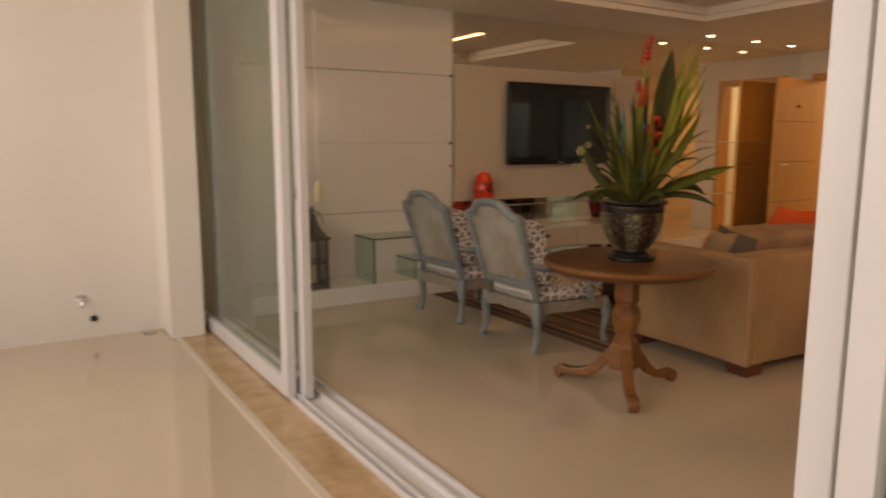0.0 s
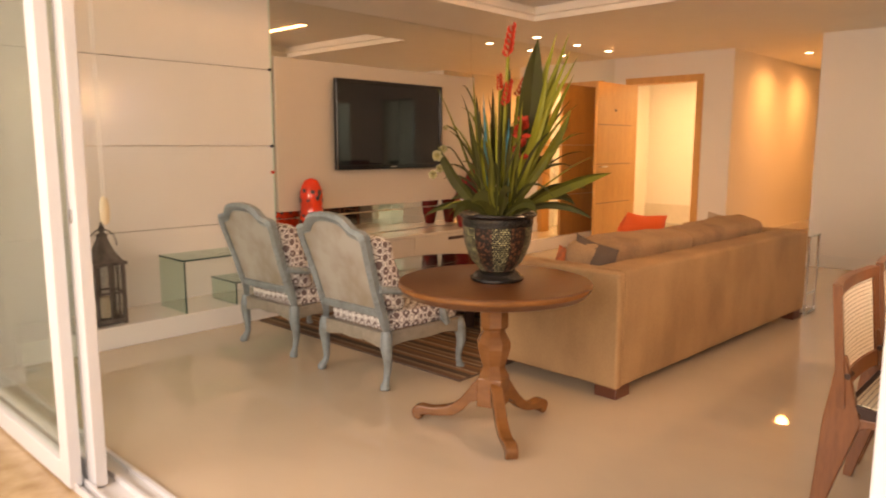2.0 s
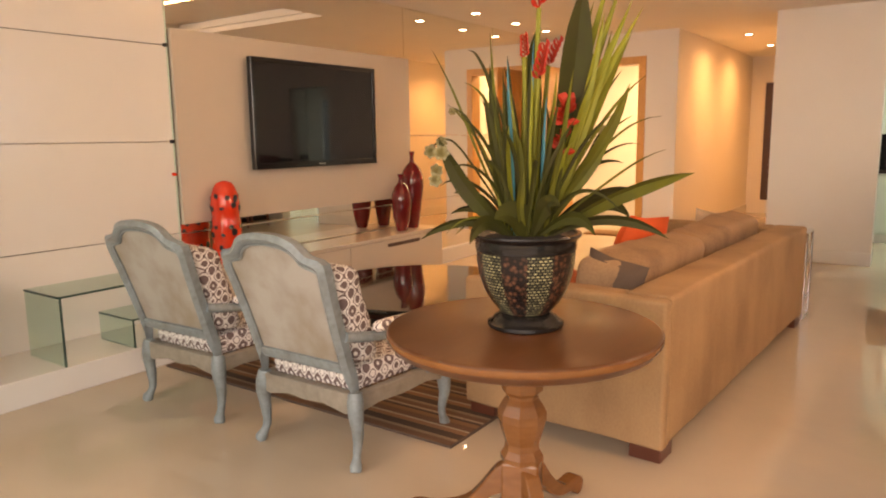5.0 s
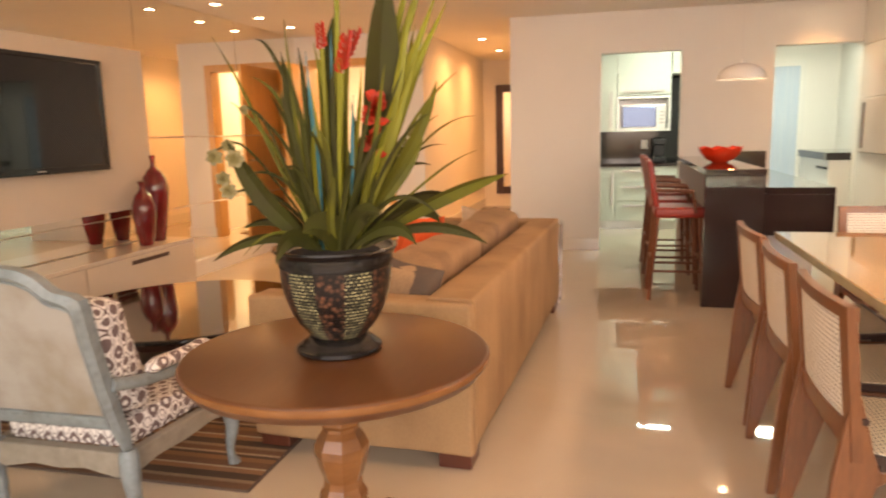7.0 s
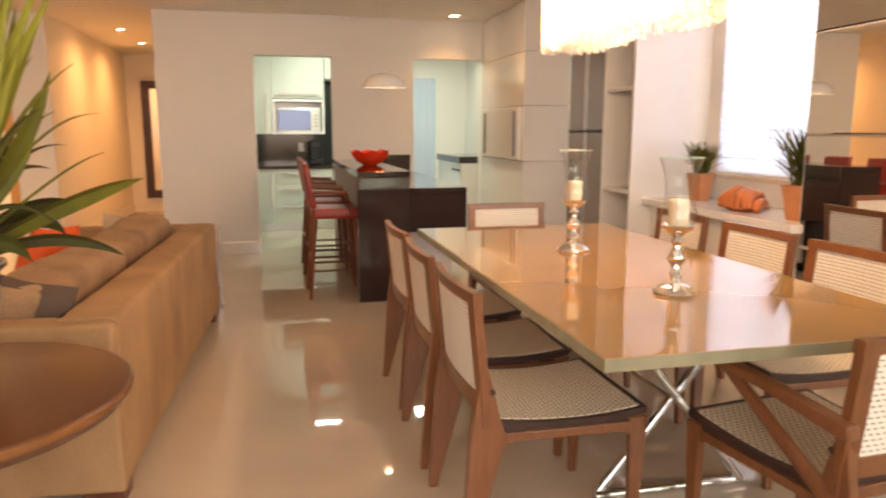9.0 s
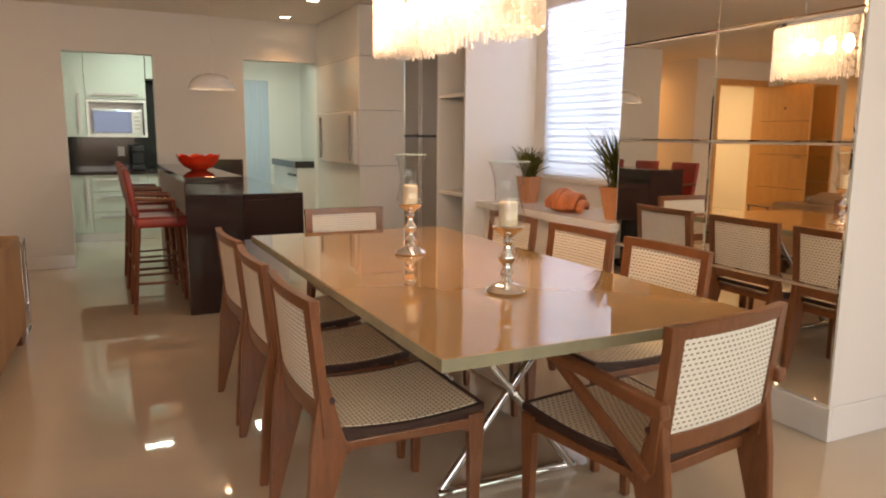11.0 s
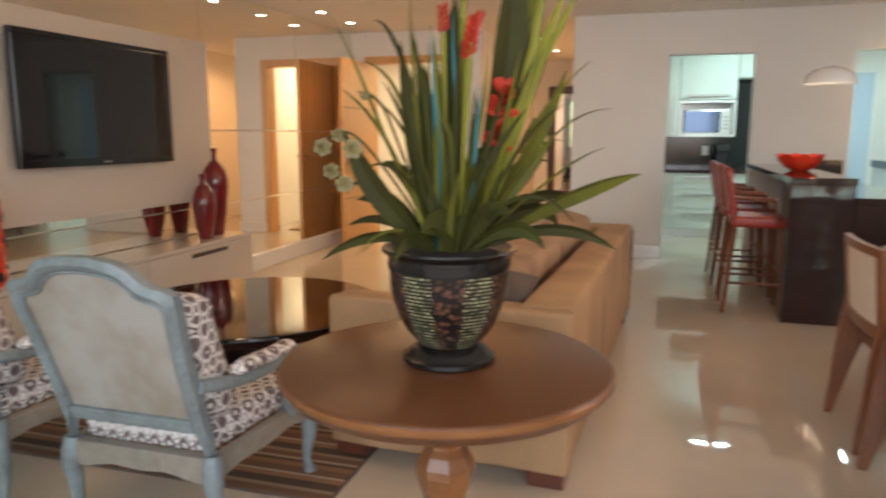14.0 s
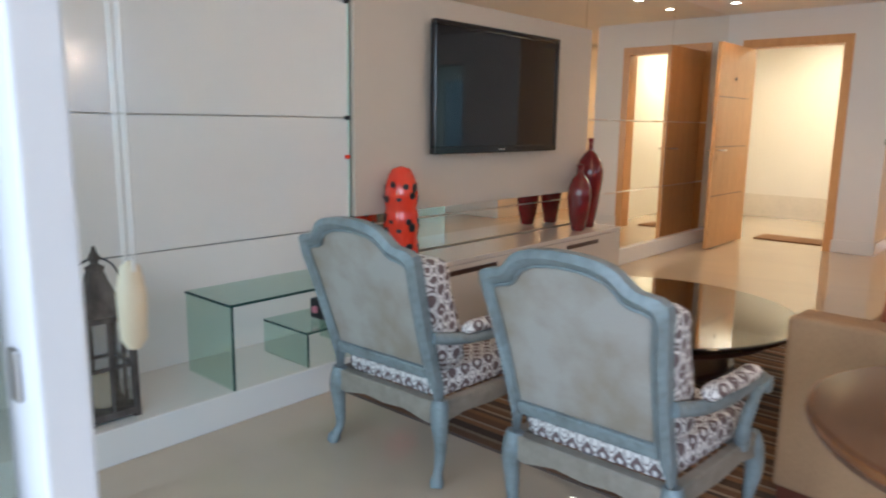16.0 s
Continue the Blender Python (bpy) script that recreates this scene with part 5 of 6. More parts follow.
# ---- dining table ----
dt = thing("dining_table", "long dining table with a sand-coloured glass top on crossed chrome legs", "dining table", (2.815, 0.645, 0))
TLEN, TWID = 2.335, 1.12
part("tabletop", box((0.003, 0.003, 0.718), (TLEN - 0.003, TWID - 0.003, 0.750), 0.003), TABLE_TOP, dt)
part("edge_band", boxes([((0, 0, 0.716), (TLEN, 0.003, 0.7485)), ((0, TWID - 0.003, 0.716), (TLEN, TWID, 0.7485)), ((0, 0.003, 0.716), (0.003, TWID - 0.003, 0.7485)), ((TLEN - 0.003, 0.003, 0.716), (TLEN, TWID - 0.003, 0.7485))]), TABLE_EDGE, dt, "grey-green polished edge")
for x in (0.635, TLEN - 0.635):
    for s in (-1, 1):
        part("leg", tube([(x + s * 0.012, 0.523 + s * 0.281, 0.022), (x + s * 0.012, 0.523 - s * 0.281, 0.702)], 0.017, 12), CHROME, dt, smooth=True)
    part("pivot", tube([(x - 0.035, 0.523, 0.362), (x + 0.035, 0.523, 0.362)], 0.010, 10), CHROME, dt, smooth=True)
    part("floor_bar", tube([(x, 0.225, 0.018), (x, 0.82, 0.018)], 0.018, 12), CHROME, dt, smooth=True)
    part("top_bar", tube([(x, 0.20, 0.703), (x, 0.85, 0.703)], 0.015, 10), BLACK_MATT, dt)
for y in (0.26, 0.79):
    part("side_rail", tube([(0.635, y, 0.703), (TLEN - 0.635, y, 0.703)], 0.014, 10), BLACK_MATT, dt)
part("stretcher", tube([(0.635, 0.523, 0.345), (TLEN - 0.635, 0.523, 0.345)], 0.010, 10), CHROME, dt, smooth=True)


def curved_slab(x_of, y0, y1, z0, z1, t, n=10, m=6):
    """A board bent along its width and height; x_of(y, z) is its front."""
    bm = bmesh.new()
    g = [[[bm.verts.new((x_of(y0 + (y1 - y0) * i / n, z0 + (z1 - z0) * j / m) + s, y0 + (y1 - y0) * i / n, z0 + (z1 - z0) * j / m)) for j in range(m + 1)] for i in range(n + 1)] for s in (0.0, -t)]
    for s in (0, 1):
        for i in range(n):
            for j in range(m):
                bm.faces.new((g[s][i][j], g[s][i + 1][j], g[s][i + 1][j + 1], g[s][i][j + 1]))
    for i in range(n):
        for j in (0, m):
            bm.faces.new((g[0][i][j], g[0][i + 1][j], g[1][i + 1][j], g[1][i][j]))
    for j in range(m):
        for i in (0, n):
            bm.faces.new((g[0][i][j], g[0][i][j + 1], g[1][i][j + 1], g[1][i][j]))
    return bm


def back_x(y, z):
    return -0.225 - 0.02 * (1 - (y / 0.25) ** 2) - 0.10 * max(0, z - 0.44)


def dining_chair(where, turn, arms=False, height=0.835):
    label = "walnut dining armchair with cream cane back and open wooden arms" if arms else "walnut dining chair with cream cane back and dark-framed cane seat"
    c = thing("dining_chair", label, "chair", where, turn, "chairs round the dining table")
    for s in (-1, 1):
        y = s * 0.232
        leg = prism([(-0.315, 0.0), (-0.285, 0.0), (-0.215, 0.25), (-0.175, 0.385), (-0.195, 0.445), (-0.235, 0.60), (-0.258, 0.60), (-0.290, 0.38)], "y", -0.015, 0.015, 0.005)
        part("rear_leg", leg, CHAIR_WOOD, c, at=pose(0, y, 0))
        part("front_leg", prism([(0.235, 0.0), (0.262, 0.0), (0.285, 0.415), (0.225, 0.415)], "y", -0.015, 0.015, 0.005), CHAIR_WOOD, c, at=pose(0, y, 0))
        part("side_rail", prism([(-0.20, 0.345), (-0.16, 0.372), (0.20, 0.368), (0.23, 0.352), (0.23, 0.400), (-0.20, 0.400)], "y", -0.012, 0.012, 0.004), CHAIR_WOOD, c, at=pose(0, y, 0))
        part("back_post", curved_slab(back_x, y - 0.022, y + 0.022, 0.425, height - 0.005, 0.026, 2, 6), CHAIR_WOOD, c)
    part("top_rail", curved_slab(lambda a, b: back_x(a, b) + 0.003, -0.256, 0.256, height - 0.036, height, 0.028, 14, 2), CHAIR_WOOD, c, smooth=True)
    part("lower_rail", curved_slab(lambda a, b: back_x(a, b) + 0.003, -0.215, 0.215, 0.470, 0.525, 0.028, 14, 2), CHAIR_WOOD, c, smooth=True)
    part("cane_back", curved_slab(lambda a, b: back_x(a, b) - 0.006, -0.212, 0.212, 0.520, height - 0.034, 0.012, 14, 6), CANE_BACK, c, "cream woven cane panel", True)
    for s in (-1, 1):
        y = s * 0.232
        part("spacer_pin", tube([(-0.225, s * 0.200, 0.535), (-0.225, s * 0.252, 0.535)], 0.010, 8), DARK_FRAME, c, "dark wooden spacer pin")
        for x in (-0.15, 0.19):
            part("seat_block", box((x - 0.03, y - 0.008, 0.400), (x + 0.03, y + 0.008, 0.424)), DARK_FRAME, c)
    part("front_rail", box((0.228, -0.22, 0.365), (0.252, 0.22, 0.402), 0.004), CHAIR_WOOD, c)
    part("rear_rail", box((-0.205, -0.22, 0.365), (-0.18, 0.22, 0.402), 0.004), CHAIR_WOOD, c)
    n = 10
    for nm, mat, inset, z0, lbl in (("seat_frame", DARK_FRAME, 0.0, 0.424, "dark brown seat frame"), ("cane_seat", CANE_SEAT, 0.018, 0.4265, "woven cane seat")):
        bm = bmesh.new()
        top, low = [], []
        for i in range(n + 1):
            x = -0.225 + inset + (0.505 - 2 * inset) * i / n
            dip = 0.020 * (1 - ((x - 0.03) / 0.25) ** 2)
            for s in (-1, 1):
                yy = s * (0.245 - inset)
                top.append(bm.verts.new((x, yy, z0 + 0.022 - dip)))
                low.append(bm.verts.new((x, yy, z0 - (0.0 if nm == "seat_frame" else 0.01) - dip)))
        for i in range(n):
            a, b2, c2, d2 = 2 * i, 2 * i + 1, 2 * i + 3, 2 * i + 2
            bm.faces.new((top[a], top[b2], top[c2], top[d2]))
            bm.faces.new((low[d2], low[c2], low[b2], low[a]))
            bm.faces.new((top[a], top[d2], low[d2], low[a]))
            bm.faces.new((top[b2], low[b2], low[c2], top[c2]))
        bm.faces.new((top[0], low[0], low[1], top[1]))
        bm.faces.new((top[-2], top[-1], low[-1], low[-2]))
        part(nm, bm, mat, c, lbl, True)
    if arms:
        for s in (-1, 1):
            y = s * 0.262
            part("arm", prism([(-0.29, 0.585), (-0.285, 0.625), (0.0, 0.655), (0.19, 0.668), (0.23, 0.655), (0.20, 0.640), (-0.02, 0.622), (-0.25, 0.585)], "y", -0.020, 0.020, 0.007), CHAIR_WOOD, c, at=pose(0, y, 0))
            part("arm_strut", tube([(0.12, y, 0.645), (-0.06, y * 0.97, 0.52), (-0.235, y * 0.93, 0.40)], [0.014, 0.016, 0.018], 8, flat=1.4), CHAIR_WOOD, c)
    return c


plain = dining_chair((3.45, 1.70, 0), -90)
for x, y, turn in ((4.05, 1.70, -91), (4.66, 1.69, -89), (3.62, 0.565, 90), (4.22, 0.565, 91), (4.89, 0.56, 89), (5.31, 1.10, 180)):
    copy_thing(plain, pose(x, y, 0, 0, 0, turn))
dining_chair((2.915, 1.025, 0), 8, True, 0.825)


def candle_holder(where):
    c = thing("candle_holder", "silver baluster candle holder with a flared glass hurricane on the table", "candle holder", where, 0, "candle holders")
    part("stem", lathe([(0.070, 0), (0.073, 0.006), (0.066, 0.016), (0.045, 0.028), (0.022, 0.036), (0.016, 0.050), (0.026, 0.066), (0.016, 0.082), (0.014, 0.094), (0.030, 0.116), (0.030, 0.128), (0.014, 0.150), (0.013, 0.166), (0.022, 0.178), (0.014, 0.19), (0.030, 0.205), (0.052, 0.222), (0.055, 0.232), (0.0, 0.233)], 36), SILVER, c, smooth=True)
    part("candle", lathe([(0.033, 0.234), (0.033, 0.314), (0.027, 0.318), (0.0, 0.314)], 28), CANDLE, c, "ivory pillar candle", True)
    bm = lathe([(0.046, 0.235), (0.060, 0.246), (0.062, 0.262), (0.053, 0.292), (0.0465, 0.33), (0.047, 0.37), (0.056, 0.415), (0.071, 0.455)], 36)
    for f in [f for f in bm.faces if len(f.verts) > 4]:
        bm.faces.remove(f)
    h = part("hurricane_glass", bm, CLEAR, c, "clear flared glass chimney", True)
    h.visible_shadow = False
    part("glass_rim", tube([(0.0715 * math.cos(k * math.pi / 18), 0.0715 * math.sin(k * math.pi / 18), 0.455) for k in range(37)], 0.0014, 6), FROSTED, c, "pale polished glass rim", True)
    return c


hold = candle_holder((3.41, 1.222, 0.750))
copy_thing(hold, pose(4.285, 1.21, 0.750, 0, 0, 25))

# ---- chandelier ----
ch = thing("crystal_chandelier", "long oval chandelier of hanging crystal rods over the dining table", "chandelier", (4.15, 1.10, 0))
CL, CW, CZ0, CZ1 = 0.62, 0.16, 1.675, 2.00
BULB = glow("chandelier_bulb_glow", (1.0, 0.80, 0.55), 30)


def oval(k, n, grow=0.0):
    a = 2 * math.pi * k / n
    e = 0.55
    c, s = math.cos(a), math.sin(a)
    return ((CL + grow) * math.copysign(abs(c) ** e, c), (CW + grow) * math.copysign(abs(s) ** e, s))


part("canopy", box((-0.55, -0.07, CEIL - 0.035), (0.55, 0.07, CEIL), 0.006), CHROME, ch)
for x in (-0.45, 0.45):
    part("suspension_cable", tube([(x, 0, CZ1 + 0.02), (x, 0, CEIL - 0.03)], 0.004, 6), CHROME, ch)
part("top_plate", prism([oval(k, 48) for k in range(48)], "z", CZ1, CZ1 + 0.022), CHROME, ch)
for k in range(9):
    part("bulb", lathe([(0.012, 0), (0.03, 0.03), (0.032, 0.055), (0.018, 0.09), (0.012, 0.10)], 14), BULB, ch, "lit warm bulb", True, pose(-0.50 + 0.125 * k, 0, CZ1 - 0.18))
CRYSTAL = glass_sheet("cut_crystal", (0.95, 0.93, 0.90), 0.05, 0.10, 0.8)
_n = CRYSTAL.node_tree.nodes
_g = [n for n in _n if n.bl_idname == "ShaderNodeBsdfTransparent"][0]
_tl, _mx = _n.new("ShaderNodeBsdfTranslucent"), _n.new("ShaderNodeMixShader")
_tl.inputs[0].default_value, _mx.inputs[0].default_value = (0.97, 0.95, 0.92, 1), 0.30
_fin = [n for n in _n if n.bl_idname == "ShaderNodeMixShader"][0]
CRYSTAL.node_tree.links.new(_g.outputs[0], _mx.inputs[1])
CRYSTAL.node_tree.links.new(_tl.outputs[0], _mx.inputs[2])
CRYSTAL.node_tree.links.new(_mx.outputs[0], _fin.inputs[1])
rnd = random.Random(7)
rods = [(170, 0.0, 1.0), (130, -0.05, 0.96)]
for count, grow, full in rods:
    row = bmesh.new()
    for k in range(count):
        x, y = oval(k, count, grow)
        z0 = CZ0 + (1 - full) * 0.1 + rnd.uniform(-0.012, 0.012)
        z = CZ1
        while z > z0 + 0.03:
            h = rnd.uniform(0.055, 0.085)
            r = lathe([(0.002, max(z - h, z0)), (0.0095, max(z - h, z0) + 0.008), (0.0095, z - 0.010), (0.002, z - 0.004)], 5, 5)
            me = bpy.data.meshes.new("tmp")
            bmesh.ops.translate(r, vec=(x + rnd.uniform(-0.003, 0.003), y, 0), verts=r.verts)
            r.to_mesh(me)
            r.free()
            row.from_mesh(me)
            bpy.data.meshes.remove(me)
            z -= h
    cr = part("crystal_curtain", row, CRYSTAL, ch, "rows of clear cut crystal rods")
    cr.visible_shadow = False
    cr["kind"] = "stuff"

# ---- dining side: mirror, window bench, cabinets ----
mirror_wall("dining_mirror", "tall frameless mirror beside the dining table", (0, 0, 0), (0.0, 0.758, 1.468), (0.157, 0.66, 1.273, 1.805, 2.448), 1).matrix_basis = SKEW
structure("bench", boxes([((4.655, -0.80, 0.725), (6.32, -0.25, 0.775)), ((4.655, -0.78, 0.0), (6.32, -0.33, 0.725))], 0.003), LACQUER, "white built-in bench shelf under the window", "bench")

win = tagged(thing("window_1", "", "", (4.70, -0.80, 0.97)), "bright window behind a white banded roller blind", "window", "", "structure")
part("window_frame", boxes([((0, -0.10, 0), (1.45, -0.05, 0.05)), ((0, -0.10, 1.28), (1.45, -0.05, 1.33)), ((0, -0.10, 0.05), (0.05, -0.05, 1.28)), ((1.40, -0.10, 0.05), (1.45, -0.05, 1.28)), ((0.70, -0.10, 0.05), (0.75, -0.05, 1.28))], 0.003), ALU, win)
g = part("pane", box((0.05, -0.078, 0.05), (1.40, -0.072, 1.28)), PANE, win)
g.visible_shadow = False
part("window_sill", box((-0.04, -0.04, -0.03), (1.49, 0.05, 0.0), 0.004), STONE_PALE, win)
part("blind_head", box((-0.03, -0.01, 1.30), (1.48, 0.06, 1.40), 0.01), LACQUER, win)
for k in range(13):
    z = 0.02 + k * 0.10
    part("blind_band", box((0.0, 0.012, z), (1.45, 0.014, z + 0.062)), BLIND, win)
    part("blind_band", box((0.0, 0.020, z + 0.050), (1.45, 0.022, z + 0.112)), BLIND, win)
part("blind_bar", box((0.0, 0.008, 0.0), (1.45, 0.026, 0.02), 0.004), LACQUER, win)


def square_planter(where, s, tufts, seed, size=1.0):
    p = thing("square_planter", "tapered square terracotta planter on the window bench", "planter", where, 12, "window planters")
    part("pot", lathe([(s * 0.78, 0), (s * 1.15, 0.19), (s * 1.20, 0.192), (s * 1.20, 0.205), (s * 1.05, 0.205), (s * 0.95, 0.18), (0.0, 0.18)], 4, 4), TERRACOTTA, p, at=pose(0, 0, 0, 0, 0, 45))
    g = thing("grass_plant", "bushy green grass plant in a terracotta planter", "plant", (where[0], where[1], where[2] + 0.18), group="window plants")
    r = random.Random(seed)
    for k in range(tufts):
        bm = bmesh.new()
        for j in range(7):
            a, o = r.uniform(0, 6.28), r.uniform(0.03, 0.17) * size
            blade(bm, (r.uniform(-0.04, 0.04), r.uniform(-0.04, 0.04), 0), (o * math.cos(a), o * math.sin(a), r.uniform(0.10, 0.27) * size), 0.010, 0.02, 0, 5, 0.3, r.uniform(-1, 1))
        part("tuft", bm, LEAF_MID if k % 2 else LEAF_DARK, g, smooth=True)
    return g


square_planter((6.02, -0.56, 0.775), 0.085, 30, 3)
g2 = square_planter((4.84, -0.46, 0.775), 0.098, 30, 5, 1.5)
for k in range(7):
    r = random.Random(40 + k)
    a = r.uniform(0, 6.28)
    part("flower_stalk", tube(curve_points([(0, 0, 0), (0.04 * math.cos(a), 0.04 * math.sin(a), 0.15), (0.13 * math.cos(a), 0.13 * math.sin(a), 0.30)], 4), 0.0025, 5), LEAF_MID, g2)
    bm = bmesh.new()
    for j in range(8):
        q = Vector((0.13 * math.cos(a), 0.13 * math.sin(a), 0.24 + 0.01 * j))
        blade(bm, q, q + Vector((r.uniform(-0.02, 0.02), r.uniform(-0.02, 0.02), 0.02)), 0.012, 0, 0, 3)
    part("flower_head", bm, PETAL_CREAM, g2, "small pale flower spike", True)

knot = thing("woven_knot", "large orange woven leather knot ornament on the bench", "ornament", (5.38, -0.46, 0.775))
part("core", soft(lathe([(0.10, 0.0), (0.145, 0.02), (0.15, 0.06), (0.11, 0.115), (0.04, 0.138), (0.0, 0.14)], 20), 0.008, 12), ORANGE_WEAVE, knot, smooth=True, at=Matrix.Diagonal((1.06, 0.74, 1.0, 1.0)))
for k in range(8):
    ln = []
    x0 = -0.17 + 0.046 * k
    for i in range(13):
        t = i / 12
        x, y = x0 + 0.10 * (t - 0.5) + 0.012 * math.sin(k * 2.1), 0.105 * math.cos(math.pi * t)
        top = max(0.0, 1 - (x / 0.20) ** 2)
        ln.append((x, y * (0.45 + 0.55 * top), 0.024 + (0.106 + 0.010 * math.sin(k * 1.7)) * math.sin(math.pi * t) ** 0.8 * top))
    part("strand", soft(tube(ln, [0.018 + 0.012 * math.sin(math.pi * i / 12) for i in range(13)], 10), 0.006, 16, k), ORANGE_WEAVE, knot, smooth=True)

DARK_STEEL = material("dark_brushed_steel", (0.22, 0.20, 0.18), 0.35, 1.0, grain=0.2, scale=90)
col = thing("tall_cabinet", "tall white lacquered cabinet block with fine horizontal joints", "cabinet", (7.55, -0.145, 0))
for z0, z1 in ((0.0, 1.006), (1.010, 1.516), (1.520, 2.001), (2.005, CEIL - 0.005)):
    part("panel", box((0, 0, z0), (1.37, 0.445, z1), 0.002), LACQUER, col)
fl = part("lift_door", box((0.08, 0.445, 1.02), (1.28, 0.475, 1.50), 0.004), LACQUER, col, "raised white cupboard door")
for x in (0.16, 1.12):
    part("bar_handle", box((x - 0.012, 0.475, 1.05), (x + 0.012, 0.497, 1.47), 0.004), DARK_STEEL, fl, "dark brushed steel bar handle")

sh = thing("display_cabinet", "white tall cabinet with grey glass doors and open shelves", "cabinet", (6.32, -0.80, 0))
part("side_panel", box((0, 0, 0), (0.03, 0.655, CEIL - 0.005), 0.002), LACQUER, sh)
part("divider", box((0.49, 0.0, 0), (0.515, 0.655, CEIL - 0.005), 0.002), LACQUER, sh)
part("back_panel", box((0.03, 0.0, 0), (0.49, 0.02, CEIL - 0.005)), LACQUER, sh)
for z in (0.08, 0.80, 1.60, 2.30):
    part("shelf", box((0.03, 0.02, z), (0.49, 0.645, z + 0.03), 0.002), LACQUER, sh)
part("carcass", box((0.515, 0.0, 0), (1.225, 0.62, CEIL - 0.005)), LACQUER, sh)
for x0, x1 in ((0.52, 0.865), (0.870, 1.222)):
    d = part("glass_door", box((x0, 0.625, 0.02), (x1, 0.650, CEIL - 0.02), 0.002), GREY_GLASS, sh, "grey back-painted glass door")
    part("door_stile", box((x1 - 0.03 if x0 < 0.8 else x0, 0.650, 0.02), (x1 if x0 < 0.8 else x0 + 0.03, 0.656, CEIL - 0.02)), STEEL, d)
    part("bar_handle", box((x0 + 0.02, 0.656, 1.275), (x1 - 0.02, 0.672, 1.297), 0.003), BLACK_MATT, d, "black bar handle")

# ---- bar and stools ----
bar = thing("breakfast_bar", "two-level breakfast bar in dark glossy brown stone", "bar", (6.53, 1.11, 0))
part("end_panel", box((0, 0.44, 0), (0.05, 0.834, 0.945), 0.003), ESPRESSO, bar)
part("bar_top", box((0, 0.435, 0.945), (2.375, 0.834, 0.988), 0.003), ESPRESSO, bar)
part("counter_top", box((0, 0, 0.815), (2.375, 0.434, 0.862), 0.003), ESPRESSO, bar)
part("counter_apron", box((0.0, 0.0, 0.527), (0.045, 0.439, 0.814), 0.003), ESPRESSO, bar)
part("knee_wall", box((0.051, 0.44, 0), (2.375, 0.50, 0.944)), ESPRESSO, bar)
part("counter_body", box((0.40, 0.02, 0.08), (2.375, 0.439, 0.814)), LACQUER, bar)
part("wall_upstand", box((2.365, 0.0, 0.863), (2.388, 0.434, 1.03)), ESPRESSO, bar)
bowl = thing("fluted_bowl", "large red fluted glass bowl on the bar", "bowl", (7.55, 1.72, 0.988))
part("body", lathe([(0.060, 0), (0.068, 0.006), (0.115, 0.030), (0.155, 0.078), (0.174, 0.122), (0.167, 0.124), (0.146, 0.080), (0.10, 0.038), (0.0, 0.020)], 48, wobble=lambda i, k, r: 0.012 * math.cos(i * 2 * math.pi * 8 / k) * max(0, (r - 0.12) / 0.05)), RED_CERAMIC, bowl, smooth=True)


def bar_stool(where):
    s = thing("bar_stool", "tall bar stool with red leather seat and reddish wooden legs", "stool", where, 0, "stools at the bar")
    part("seat", soft(box((-0.19, -0.19, 0.62), (0.19, 0.17, 0.70), 0.025, 4), 0.004), RED_LEATHER, s, "padded red leather seat", True)
    bm = soft(box((-0.185, 0.135, 0.70), (0.185, 0.180, 1.04), 0.018, 4), 0.004)
    for v in bm.verts:
        v.co.y += (v.co.z - 0.70) * 0.16
    part("backrest", bm, RED_LEATHER, s, "red leather backrest", True)
    for sx in (-1, 1):
        part("front_leg", tube([(sx * 0.165, -0.155, 0.63), (sx * 0.185, -0.185, 0.0)], [0.020, 0.014], 8), STOOL_WOOD, s)
        part("rear_leg", tube([(sx * 0.165, 0.15, 0.63), (sx * 0.185, 0.20, 0.0)], [0.020, 0.014], 8), STOOL_WOOD, s)
        part("arm", tube([(sx * 0.20, 0.165, 0.83), (sx * 0.205, -0.10, 0.82)], 0.014, 8), STOOL_WOOD, s)
        part("arm_post", tube([(sx * 0.205, -0.09, 0.82), (sx * 0.185, -0.12, 0.66)], 0.011, 8), STOOL_WOOD, s)
        part("side_stretcher", tube([(sx * 0.178, -0.175, 0.22), (sx * 0.178, 0.182, 0.22)], 0.010, 8), STOOL_WOOD, s)
    part("foot_rest", tube([(-0.178, -0.172, 0.30), (0.178, -0.172, 0.30)], 0.011, 8), STOOL_WOOD, s)
    part("rear_stretcher", tube([(-0.178, 0.178, 0.30), (0.178, 0.178, 0.30)], 0.010, 8), STOOL_WOOD, s)
    return s


stool = bar_stool((6.90, 2.10, 0))
for x in (7.50, 8.10):
    copy_thing(stool, pose(x, 2.10, 0, 0, 0, 2))

pd = thing("pendant_lamp", "white dome pendant lamp hanging low over the bar", "pendant lamp", (7.10, 1.65, 1.628))
bm = lathe([(0.175, 0.0), (0.172, 0.02), (0.150, 0.065), (0.105, 0.098), (0.045, 0.115), (0.018, 0.118), (0.016, 0.140), (0.0, 0.140), (0.0, 0.106), (0.10, 0.088), (0.144, 0.058), (0.166, 0.018), (0.168, 0.0)], 44)
for f in [f for f in bm.faces if len(f.verts) > 4]:
    bm.faces.remove(f)
part("shade", bm, LACQUER, pd, smooth=True)
part("bulb", lathe([(0.0, 0.035), (0.02, 0.040), (0.03, 0.060), (0.022, 0.09), (0.012, 0.105)], 18), LAMP_GLOW, pd, "lit warm bulb", True)
